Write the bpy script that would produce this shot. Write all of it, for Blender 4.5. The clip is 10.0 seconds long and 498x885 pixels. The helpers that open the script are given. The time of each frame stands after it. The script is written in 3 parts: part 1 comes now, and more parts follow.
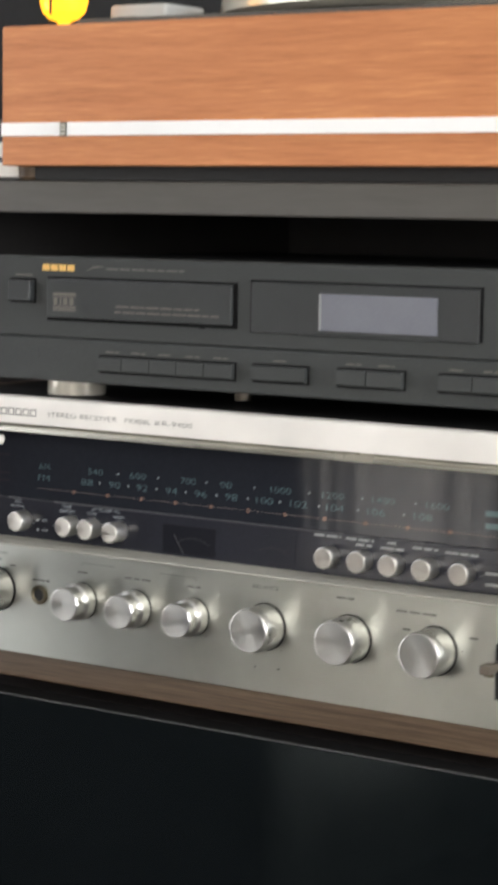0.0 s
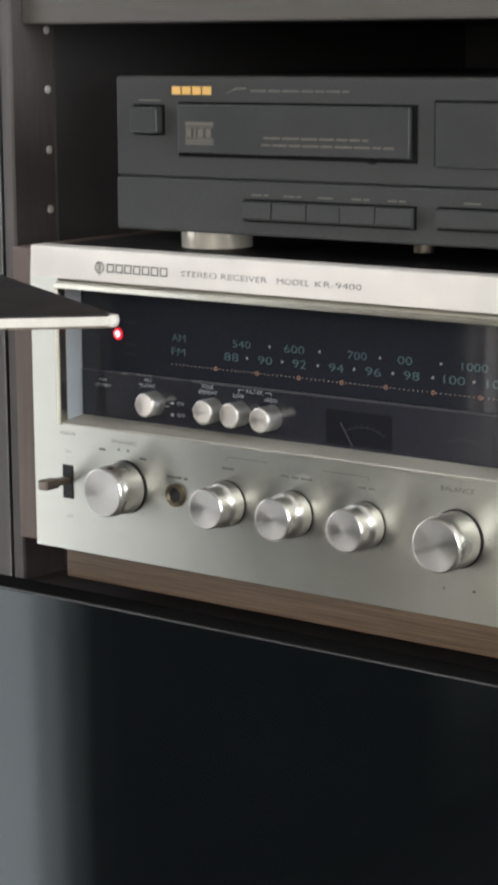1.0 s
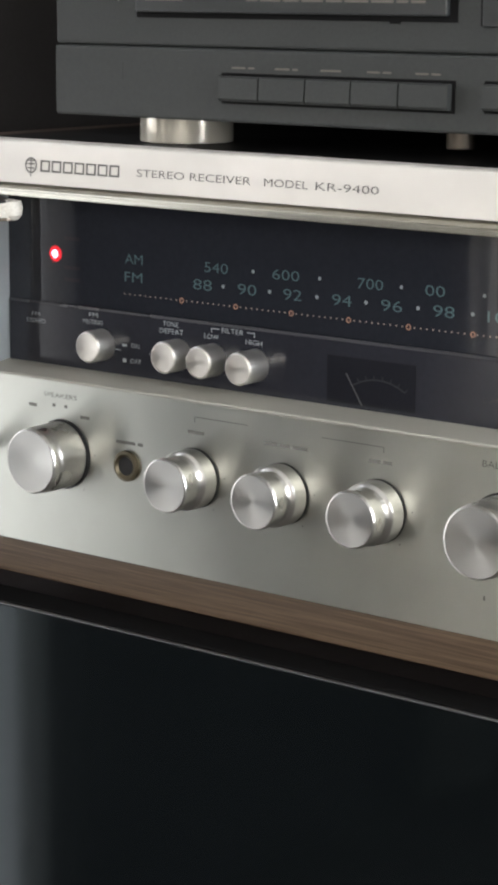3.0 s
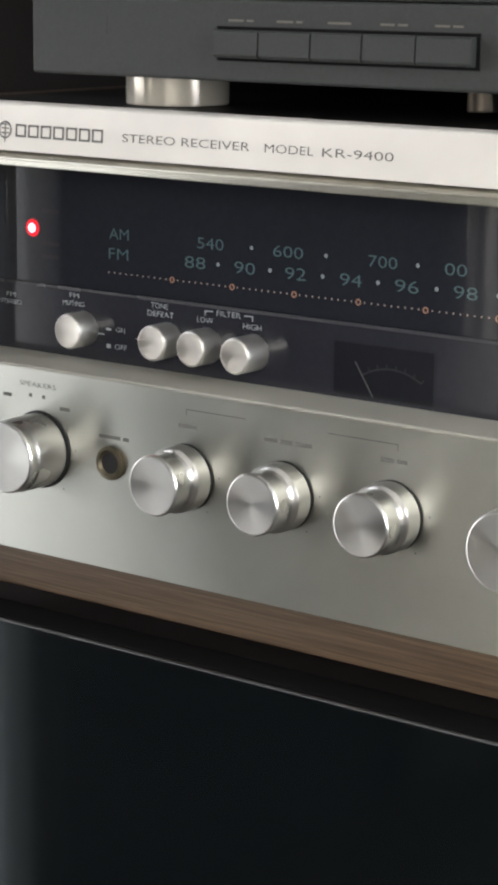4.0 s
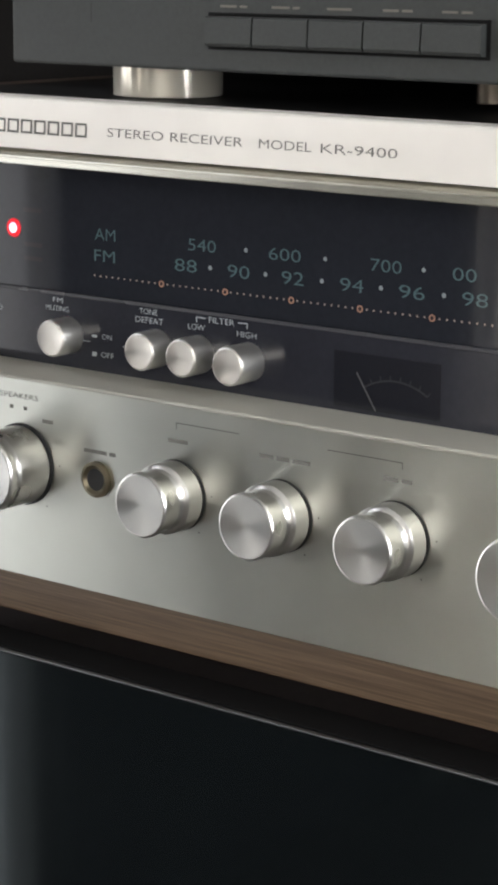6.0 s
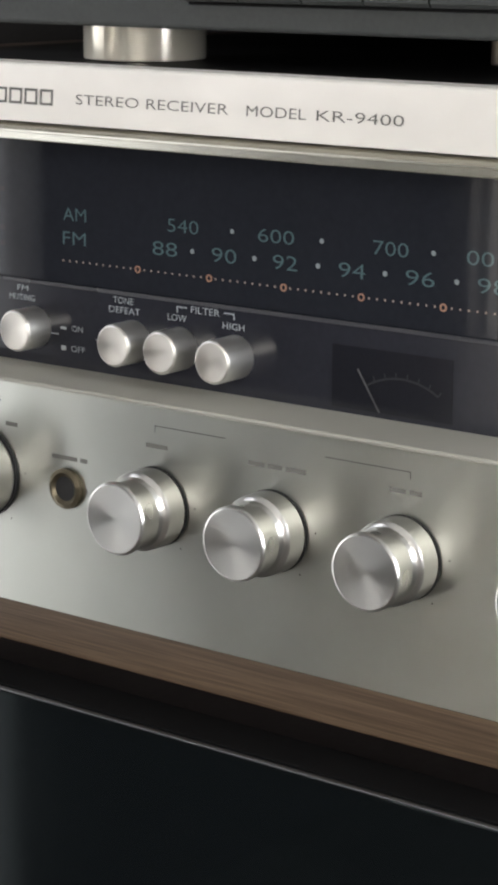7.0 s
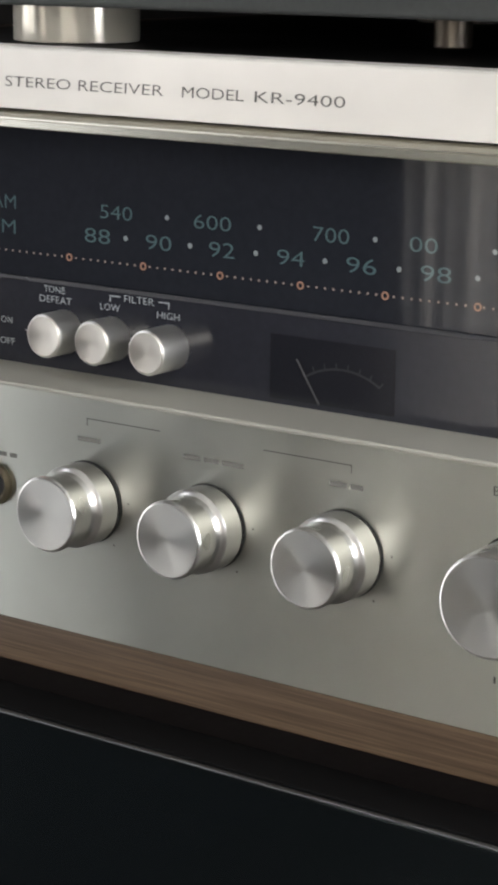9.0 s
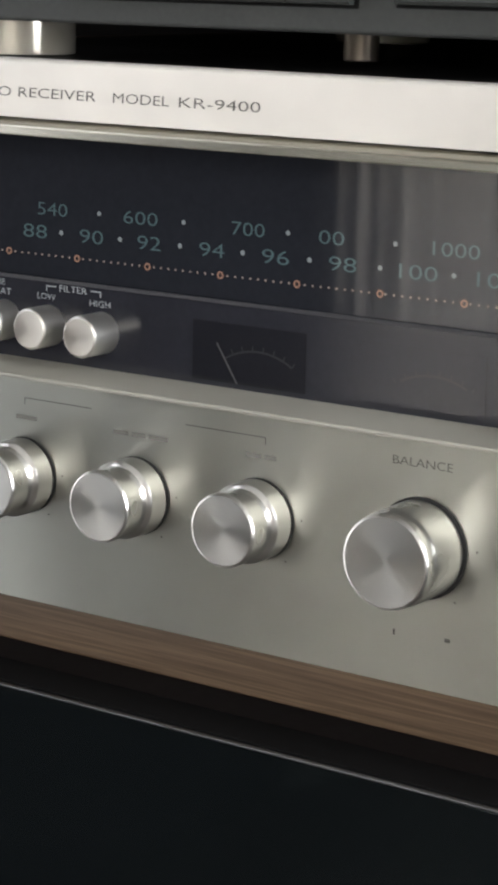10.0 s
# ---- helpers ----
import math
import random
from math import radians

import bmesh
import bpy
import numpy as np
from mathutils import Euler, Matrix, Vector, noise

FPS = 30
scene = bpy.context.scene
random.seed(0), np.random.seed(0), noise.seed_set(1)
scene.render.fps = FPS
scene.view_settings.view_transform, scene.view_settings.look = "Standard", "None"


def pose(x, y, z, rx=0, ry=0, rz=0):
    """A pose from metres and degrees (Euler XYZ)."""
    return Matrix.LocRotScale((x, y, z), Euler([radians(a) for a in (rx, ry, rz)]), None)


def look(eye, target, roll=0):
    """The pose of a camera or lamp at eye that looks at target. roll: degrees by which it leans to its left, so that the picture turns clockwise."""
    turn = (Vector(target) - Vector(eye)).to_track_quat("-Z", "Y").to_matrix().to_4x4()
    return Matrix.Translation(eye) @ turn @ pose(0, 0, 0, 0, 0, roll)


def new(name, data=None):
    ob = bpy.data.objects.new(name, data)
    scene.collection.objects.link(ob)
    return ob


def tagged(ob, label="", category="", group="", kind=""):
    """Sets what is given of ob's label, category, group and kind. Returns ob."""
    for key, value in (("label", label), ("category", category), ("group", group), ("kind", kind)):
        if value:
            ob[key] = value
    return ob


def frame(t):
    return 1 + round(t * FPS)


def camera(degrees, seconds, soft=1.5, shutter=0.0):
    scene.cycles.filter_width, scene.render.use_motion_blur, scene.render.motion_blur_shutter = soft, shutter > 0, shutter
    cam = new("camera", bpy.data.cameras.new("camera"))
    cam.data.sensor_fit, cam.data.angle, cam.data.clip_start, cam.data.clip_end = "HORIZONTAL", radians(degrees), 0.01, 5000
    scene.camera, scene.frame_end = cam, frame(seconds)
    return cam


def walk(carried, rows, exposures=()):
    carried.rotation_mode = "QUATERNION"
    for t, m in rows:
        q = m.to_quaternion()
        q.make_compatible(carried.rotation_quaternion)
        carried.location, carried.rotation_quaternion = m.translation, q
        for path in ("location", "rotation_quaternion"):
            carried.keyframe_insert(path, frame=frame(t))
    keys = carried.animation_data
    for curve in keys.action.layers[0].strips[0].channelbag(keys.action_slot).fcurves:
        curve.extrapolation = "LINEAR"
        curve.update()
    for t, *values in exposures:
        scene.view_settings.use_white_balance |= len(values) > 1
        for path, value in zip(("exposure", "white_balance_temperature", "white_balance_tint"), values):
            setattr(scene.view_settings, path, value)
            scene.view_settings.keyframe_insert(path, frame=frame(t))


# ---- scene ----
cam = camera(12.8, 10.0, soft=3.8, shutter=0.3)
# seconds, x, y, z, yaw, pitch, roll
ROWS = [
    (0.0, 0.9224, -0.9939, 0.9666, 34.539, -6.031, -0.824),
    (0.5, 0.8241, -0.8788, 0.9620, 36.064, -8.838, 0.176),
    (1.0, 0.7679, -0.7978, 0.9563, 38.207, -10.430, 0.496),
    (1.5, 0.7113, -0.7188, 0.9363, 38.307, -11.740, 0.259),
    (2.0, 0.6708, -0.6651, 0.9232, 38.474, -11.346, -0.183),
    (2.5, 0.6387, -0.6270, 0.9145, 38.074, -11.549, -0.335),
    (3.8, 0.5756, -0.5522, 0.9044, 37.842, -11.837, -0.408),
    (4.0, 0.5643, -0.5399, 0.9005, 37.620, -12.187, -0.548),
    (4.5, 0.5578, -0.5351, 0.8972, 37.331, -11.808, -0.700),
    (5.0, 0.5525, -0.5251, 0.8990, 37.299, -12.351, -0.548),
    (5.5, 0.5518, -0.5188, 0.9020, 37.905, -12.380, -0.497),
    (7.0, 0.4952, -0.4423, 0.8906, 37.530, -13.106, -0.256),
    (7.5, 0.4877, -0.4270, 0.8876, 37.247, -13.022, -0.327),
    (8.0, 0.4845, -0.4250, 0.8854, 37.106, -12.914, -0.559),
    (8.5, 0.4805, -0.4265, 0.8830, 36.420, -12.861, -0.782),
    (9.0, 0.4842, -0.4295, 0.8837, 35.816, -12.977, -0.680),
    (9.5, 0.5011, -0.4493, 0.8851, 35.115, -12.656, -0.691),
    (10.0, 0.5190, -0.4709, 0.8816, 34.318, -12.212, -1.255),
]
walk(cam, [(t, pose(x, y, z, 90 + p, r, a)) for t, x, y, z, a, p, r in ROWS],
     exposures=[(0.0, 0.20), (0.6, 0.16), (1.5, 0.13), (7.5, 0.11), (8.7, 0.07), (10.0, 0.12)])
WIN_L, WIN_C, WIN_F, WIN_E = 19.5, 108.0, 38.0, 36.0     # watts of daylight through the four windows

# ---------------------------------------------------------------- light
world = bpy.data.worlds.new("world")
scene.world = world
world.use_nodes = True
wn = world.node_tree.nodes
sky = wn.new("ShaderNodeTexSky")
sky.sky_type, sky.sun_disc = "NISHITA", False
sky.sun_elevation, sky.sun_rotation = radians(40), radians(200)
wn["Background"].inputs["Strength"].default_value = 0.10
world.node_tree.links.new(sky.outputs[0], wn["Background"].inputs["Color"])


def area_lamp(name, m, sx, sy, power, color):
    data = bpy.data.lights.new(name, "AREA")
    data.shape, data.size, data.size_y, data.energy, data.color = "RECTANGLE", sx, sy, power, color
    ob = new(name, data)
    ob.matrix_world = m
    return ob


# daylight in the openings of the four windows
area_lamp("window_daylight", pose(-1.046, -0.685, 1.0, 0, -90, 0), 2.28, 0.88, WIN_L, (0.985, 0.985, 1.0))
area_lamp("window_daylight", pose(-1.045, -2.1925, 1.12, 0, -90, 0), 2.0, 0.67, WIN_C, (1.0, 0.98, 0.95))
area_lamp("window_daylight", look((1.35, -2.63, 1.5), (0.3, 0, 0.8)), 1.5, 1.2, WIN_F, (1.0, 0.945, 0.865))
area_lamp("window_daylight", pose(2.245, -0.34, 1.35, 0, 90, 0), 1.4, 0.5, WIN_E, (0.96, 0.98, 1.0))

# ---------------------------------------------------------------- materials


def mat(name, color, rough=0.5, metal=0.0, coat=0.0, spec=0.5):
    m = bpy.data.materials.new(name)
    m.use_nodes = True
    b = m.node_tree.nodes["Principled BSDF"]
    b.inputs["Base Color"].default_value = (*color, 1)
    b.inputs["Roughness"].default_value = rough
    b.inputs["Metallic"].default_value = metal
    b.inputs["Coat Weight"].default_value = coat
    b.inputs["Specular IOR Level"].default_value = spec
    return m


def node(m, kind, **kw):
    n = m.node_tree.nodes.new(kind)
    for k, v in kw.items():
        n.inputs[k.replace("_", " ")].default_value = v
    return n


def wire(m, a, b):
    m.node_tree.links.new(a, b)


def bsdf(m):
    return m.node_tree.nodes["Principled BSDF"]


def coords(m, scale):
    tc = m.node_tree.nodes.new("ShaderNodeTexCoord")
    mp = m.node_tree.nodes.new("ShaderNodeMapping")
    mp.inputs["Scale"].default_value = scale
    wire(m, tc.outputs["Object"], mp.inputs["Vector"])
    return mp.outputs["Vector"]


def ramp(m, fac, stops):
    r = m.node_tree.nodes.new("ShaderNodeValToRGB")
    while len(r.color_ramp.elements) < len(stops):
        r.color_ramp.elements.new(0.5)
    for e, (p, c) in zip(r.color_ramp.elements, stops):
        e.position, e.color = p, (*c, 1)
    wire(m, fac, r.inputs["Fac"])
    return r.outputs["Color"]


def bump(m, height, strength, distance):
    b = node(m, "ShaderNodeBump", Strength=strength, Distance=distance)
    wire(m, height, b.inputs["Height"])
    wire(m, b.outputs["Normal"], bsdf(m).inputs["Normal"])


def speckled(m, scale, low, high, rlow, rhigh, strength=0.1, distance=0.0002):
    """Two scales of noise over a plain colour: blotches and fine grain."""
    v = coords(m, (1, 1, 1))
    big = node(m, "ShaderNodeTexNoise", Scale=scale, Detail=4.0)
    fine = node(m, "ShaderNodeTexNoise", Scale=scale * 40, Detail=3.0)
    wire(m, v, big.inputs["Vector"])
    wire(m, v, fine.inputs["Vector"])
    mix = node(m, "ShaderNodeMath", Value=0.5)
    mix.operation = "MULTIPLY_ADD"
    wire(m, fine.outputs["Fac"], mix.inputs[0])
    mix.inputs[1].default_value = 0.5
    half = node(m, "ShaderNodeMath")
    half.operation = "MULTIPLY"
    half.inputs[1].default_value = 0.5
    wire(m, big.outputs["Fac"], half.inputs[0])
    wire(m, half.outputs[0], mix.inputs[2])
    wire(m, ramp(m, mix.outputs[0], [(0.3, low), (0.7, high)]), bsdf(m).inputs["Base Color"])
    r = node(m, "ShaderNodeMapRange", From_Min=0.3, From_Max=0.7, To_Min=rlow, To_Max=rhigh)
    wire(m, big.outputs["Fac"], r.inputs["Value"])
    wire(m, r.outputs["Result"], bsdf(m).inputs["Roughness"])
    if strength:
        bump(m, fine.outputs["Fac"], strength, distance)
    return m


def wood(name, stops, along, rough, grain=1.0):
    """Grain runs along x: long, thin streaks with a broader figure under them."""
    m = mat(name, stops[1][1], rough)
    v = coords(m, along)
    figure = node(m, "ShaderNodeTexNoise", Scale=1.0, Detail=4.0, Distortion=1.2)
    streak = node(m, "ShaderNodeTexNoise", Scale=6.0 * grain, Detail=8.0, Roughness=0.65)
    wire(m, v, figure.inputs["Vector"])
    wire(m, v, streak.inputs["Vector"])
    mix = node(m, "ShaderNodeMath")
    mix.operation = "MULTIPLY_ADD"
    wire(m, streak.outputs["Fac"], mix.inputs[0])
    mix.inputs[1].default_value = 0.55
    half = node(m, "ShaderNodeMath")
    half.operation = "MULTIPLY"
    half.inputs[1].default_value = 0.45
    wire(m, figure.outputs["Fac"], half.inputs[0])
    wire(m, half.outputs[0], mix.inputs[2])
    wire(m, ramp(m, mix.outputs[0], stops), bsdf(m).inputs["Base Color"])
    bump(m, streak.outputs["Fac"], 0.12, 0.0002)
    return m


def brushed(name, color, rough, along, aniso=0.0):
    m = mat(name, color, rough, 1.0)
    v = coords(m, along)
    hair = node(m, "ShaderNodeTexNoise", Scale=1.0, Detail=4.0)
    wire(m, v, hair.inputs["Vector"])
    soil = node(m, "ShaderNodeTexNoise", Scale=18.0, Detail=4.0)
    wire(m, coords(m, (1, 1, 1)), soil.inputs["Vector"])
    r = node(m, "ShaderNodeMapRange", From_Min=0.3, From_Max=0.7, To_Min=rough * 0.88, To_Max=rough * 1.15)
    wire(m, soil.outputs["Fac"], r.inputs["Value"])
    wire(m, r.outputs["Result"], bsdf(m).inputs["Roughness"])
    dark = tuple(c * 0.84 for c in color)
    wire(m, ramp(m, soil.outputs["Fac"], [(0.3, dark), (0.65, color)]), bsdf(m).inputs["Base Color"])
    if not aniso:
        bump(m, hair.outputs["Fac"], 0.06, 0.00005)
    else:
        t = m.node_tree.nodes.new("ShaderNodeTangent")
        t.direction_type, t.axis = "RADIAL", "Y"
        wire(m, t.outputs["Tangent"], bsdf(m).inputs["Tangent"])
        bsdf(m).inputs["Anisotropic"].default_value = aniso
    return m


M_PLATE = brushed("faceplate_aluminium", (0.583, 0.597, 0.550), 0.365, (30, 900, 900))
tg = M_PLATE.node_tree.nodes.new("ShaderNodeTangent")
tg.direction_type, tg.axis = "RADIAL", "Z"
wire(M_PLATE, tg.outputs["Tangent"], bsdf(M_PLATE).inputs["Tangent"])
bsdf(M_PLATE).inputs["Anisotropic"].default_value = 0.85
bsdf(M_PLATE).inputs["Anisotropic Rotation"].default_value = 0.25
M_BAND = brushed("satin_band_aluminium", (0.82, 0.795, 0.755), 0.5, (30, 900, 900))
bsdf(M_BAND).inputs["Metallic"].default_value = 0.25
M_EDGEMETAL = brushed("grey_edge_metal", (0.17, 0.175, 0.175), 0.5, (30, 900, 900))
M_LIP = brushed("pale_lip_metal", (0.24, 0.245, 0.245), 0.5, (30, 900, 900))
M_REVEAL = speckled(mat("blue_grey_paint", (0.30, 0.33, 0.35), 0.5), 30, (0.27, 0.30, 0.32), (0.33, 0.36, 0.38), 0.5, 0.65, 0.1)
M_LEDGE = brushed("satin_ledge_metal", (0.46, 0.45, 0.40), 0.55, (30, 900, 900))
bsdf(M_LEDGE).inputs["Metallic"].default_value = 0.35
M_TRIM = brushed("olive_tinted_trim", (0.58, 0.56, 0.48), 0.25, (30, 900, 900))
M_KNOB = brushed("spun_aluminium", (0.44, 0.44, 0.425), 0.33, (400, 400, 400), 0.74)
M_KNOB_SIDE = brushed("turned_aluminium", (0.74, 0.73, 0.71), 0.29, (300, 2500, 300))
# button sides paler than the faces: the light they catch is put into the colour
M_BUTTON_SIDE_LIT = brushed("lit_button_side_aluminium", (0.86, 0.85, 0.82), 0.42, (300, 2500, 300))
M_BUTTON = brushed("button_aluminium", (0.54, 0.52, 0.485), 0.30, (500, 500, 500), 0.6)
M_CHROME = brushed("polished_foot_metal", (0.95, 0.91, 0.80), 0.15, (300, 300, 300))
bsdf(M_CHROME).inputs["Metallic"].default_value = 0.35
M_WALNUT = wood("walnut_veneer", [(0.36, (0.052, 0.033, 0.020)), (0.48, (0.104, 0.066, 0.039)), (0.62, (0.176, 0.116, 0.070))], (5, 70, 330), 0.5, 1.0)
M_CASE = wood("walnut_edge", [(0.3, (0.092, 0.062, 0.050)), (0.5, (0.120, 0.085, 0.070)), (0.7, (0.146, 0.106, 0.089))], (90, 90, 6), 0.5, 1.0)
M_TEAK = wood("teak_veneer", [(0.32, (0.36, 0.120, 0.043)), (0.46, (0.485, 0.178, 0.065)), (0.56, (0.54, 0.208, 0.078)), (0.68, (0.66, 0.290, 0.120))], (5, 60, 95), 0.55, 1.5)
M_WENGE = wood("wenge_board", [(0.3, (0.046, 0.039, 0.039)), (0.5, (0.064, 0.055, 0.055)), (0.7, (0.082, 0.071, 0.071))], (60, 60, 6), 0.55, 1.2)
M_SHELF = wood("grey_brown_board", [(0.25, (0.072, 0.067, 0.060)), (0.5, (0.088, 0.082, 0.074)), (0.75, (0.104, 0.097, 0.088))], (5, 30, 45), 0.6)
M_GLOSS = speckled(mat("black_lacquer", (0.003, 0.004, 0.005), 0.08, 0, 0, 0.42), 9, (0.0040, 0.0054, 0.0062), (0.0054, 0.0070, 0.0080), 0.045, 0.07, 0)
bsdf(M_GLOSS).inputs["Specular Tint"].default_value = (0.80, 0.95, 1.0, 1)
M_DIAL = speckled(mat("smoked_dial_glass", (0.010, 0.010, 0.014), 0.05), 12, (0.0175, 0.0195, 0.0260), (0.0225, 0.0245, 0.0325), 0.032, 0.042, 0)
M_STRIP = speckled(mat("dial_lower_strip", (0.014, 0.014, 0.02), 0.1, 0, 0, 0.42), 12, (0.0230, 0.0240, 0.0320), (0.0290, 0.0300, 0.0390), 0.09, 0.12, 0)
M_STRIPEDGE = speckled(mat("strip_edge_plastic", (0.05, 0.05, 0.06), 0.3), 30, (0.036, 0.037, 0.045), (0.048, 0.049, 0.058), 0.25, 0.35, 0)
M_METER = speckled(mat("meter_window", (0.011, 0.0115, 0.0145), 0.08), 40, (0.0130, 0.0136, 0.0182), (0.0165, 0.0170, 0.0225), 0.06, 0.10, 0)
M_CD = speckled(mat("charcoal_plastic", (0.05, 0.055, 0.058), 0.6, 0, 0, 0.35), 20, (0.0315, 0.0345, 0.0345), (0.0425, 0.046, 0.0455), 0.55, 0.68, 0.15)
M_CDDARK = speckled(mat("dark_plastic", (0.022, 0.024, 0.026), 0.35), 25, (0.024, 0.027, 0.028), (0.033, 0.036, 0.0375), 0.3, 0.42, 0.1)
M_BLACK = speckled(mat("black_plastic", (0.010, 0.010, 0.011), 0.5, 0, 0, 0.2), 15, (0.019, 0.019, 0.020), (0.027, 0.027, 0.028), 0.45, 0.6, 0.1)
M_LCD = speckled(mat("display_panel", (0.16, 0.165, 0.20), 0.22), 30, (0.135, 0.142, 0.172), (0.165, 0.172, 0.20), 0.18, 0.26, 0)
M_WHITE = speckled(mat("white_satin_trim", (0.9, 0.9, 0.9), 0.35), 40, (0.88, 0.88, 0.88), (0.92, 0.92, 0.92), 0.3, 0.4, 0)
M_GAP = mat("deep_black_gap", (0.007, 0.007, 0.0075), 0.8, 0, 0, 0.1)
M_GOLD = mat("gold_print", (0.80, 0.50, 0.16), 0.35, 0.3)
M_CREAM = mat("pale_gold_print", (0.125, 0.115, 0.097), 0.5)
M_GREYPRINT = mat("grey_print", (0.25, 0.26, 0.265), 0.5)
M_DIMPRINT = mat("dim_grey_print", (0.038, 0.039, 0.043), 0.06)
M_INK = mat("dark_grey_ink", (0.11, 0.108, 0.10), 0.5)
M_FADED = mat("faded_grey_ink", (0.175, 0.172, 0.160), 0.8, 0, 0, 0.1)
M_TEAL = mat("dim_teal_print", (0.090, 0.146, 0.158), 0.03)
M_PALE = mat("pale_blue_print", (0.42, 0.46, 0.49), 0.06)
M_SCALEDOT = mat("dim_pale_print", (0.27, 0.31, 0.32), 0.05)
M_DOT = mat("pale_dot_print", (0.37, 0.30, 0.26), 0.05)
M_ORANGE = mat("orange_ring_print", (0.40, 0.235, 0.17), 0.05)
M_BRASS = brushed("dull_brass", (0.20, 0.175, 0.125), 0.42, (300, 300, 300))
M_BRONZE = brushed("dark_bronze", (0.22, 0.19, 0.16), 0.4, (300, 300, 300))
M_WALL = speckled(mat("wall_paint", (0.34, 0.33, 0.32), 0.8), 3, (0.30, 0.29, 0.28), (0.36, 0.35, 0.34), 0.7, 0.9, 0.2, 0.001)
M_DARKWALL = speckled(mat("dark_wall_paint", (0.03, 0.03, 0.032), 0.8), 3, (0.013, 0.013, 0.014), (0.020, 0.020, 0.022), 0.7, 0.9, 0.0)
M_CEIL = speckled(mat("ceiling_paint", (0.8, 0.8, 0.78), 0.9), 3, (0.76, 0.76, 0.74), (0.82, 0.82, 0.80), 0.8, 0.95, 0.2, 0.001)
M_FLOOR = wood("dark_oak_floor", [(0.3, (0.030, 0.024, 0.020)), (0.5, (0.045, 0.037, 0.031)), (0.7, (0.062, 0.052, 0.044))], (3, 30, 30), 0.45)
M_FRAME = mat("white_window_paint", (0.8, 0.8, 0.8), 0.4)
M_CURTAIN = speckled(mat("grey_curtain_cloth", (0.42, 0.41, 0.40), 0.9), 15, (0.36, 0.35, 0.34), (0.46, 0.45, 0.44), 0.85, 0.95, 0.2)
bsdf(M_CURTAIN).inputs["Transmission Weight"].default_value = 0.0
tr = node(M_CURTAIN, "ShaderNodeBsdfTranslucent")
tr.inputs["Color"].default_value = (0.62, 0.60, 0.57, 1)
mx = node(M_CURTAIN, "ShaderNodeMixShader", Fac=0.6)
wire(M_CURTAIN, bsdf(M_CURTAIN).outputs[0], mx.inputs[1])
wire(M_CURTAIN, tr.outputs[0], mx.inputs[2])
wire(M_CURTAIN, mx.outputs[0], M_CURTAIN.node_tree.nodes["Material Output"].inputs["Surface"])
M_LINING = speckled(mat("dark_brown_lining", (0.05, 0.042, 0.042), 0.7), 20, (0.030, 0.029, 0.030), (0.043, 0.041, 0.042), 0.6, 0.8, 0.15)
M_AMBER = mat("amber_glass", (0.95, 0.50, 0.04), 0.12)
bsdf(M_AMBER).inputs["Transmission Weight"].default_value = 0.5
bsdf(M_AMBER).inputs["Emission Color"].default_value = (1.0, 0.52, 0.03, 1)
bsdf(M_AMBER).inputs["Emission Strength"].default_value = 0.9
M_PAPER = speckled(mat("paper_sleeve", (0.5, 0.5, 0.48), 0.7), 30, (0.42, 0.42, 0.40), (0.56, 0.56, 0.54), 0.6, 0.8, 0.1)
M_SMOKE = speckled(mat("dark_laminate", (0.02, 0.02, 0.021), 0.5, 0, 0, 0.25), 30, (0.016, 0.016, 0.017), (0.026, 0.026, 0.027), 0.45, 0.6, 0.2)
M_EDGE = speckled(mat("pale_edge_band", (0.6, 0.59, 0.55), 0.4), 60, (0.42, 0.41, 0.37), (0.72, 0.70, 0.65), 0.35, 0.5, 0.3)
M_LED = mat("red_led", (1.0, 0.05, 0.08), 0.3)
# bloom round the red lamp, painted as a faintly glowing disc
M_GLOW = mat("red_led_halo", (0.8, 0.02, 0.04), 0.4)
bsdf(M_GLOW).inputs["Emission Color"].default_value = (1.0, 0.015, 0.03, 1)
bsdf(M_GLOW).inputs["Emission Strength"].default_value = 0.32
bsdf(M_LED).inputs["Emission Color"].default_value = (1.0, 0.10, 0.125, 1)
bsdf(M_LED).inputs["Emission Strength"].default_value = 11.0

# ---------------------------------------------------------------- mesh helpers


def box(bm, x0, x1, y0, y1, z0, z1, bevel=0.0, seg=2):
    r = bmesh.ops.create_cube(bm, size=1.0)
    vs = r["verts"]
    for v in vs:
        v.co = Vector(((x0 + x1) / 2 + v.co.x * (x1 - x0), (y0 + y1) / 2 + v.co.y * (y1 - y0), (z0 + z1) / 2 + v.co.z * (z1 - z0)))
    if bevel:
        es = list({e for v in vs for e in v.link_edges})
        bmesh.ops.bevel(bm, geom=es, offset=bevel, segments=seg, affect="EDGES", profile=0.5)
    return bm


TURNED = set()


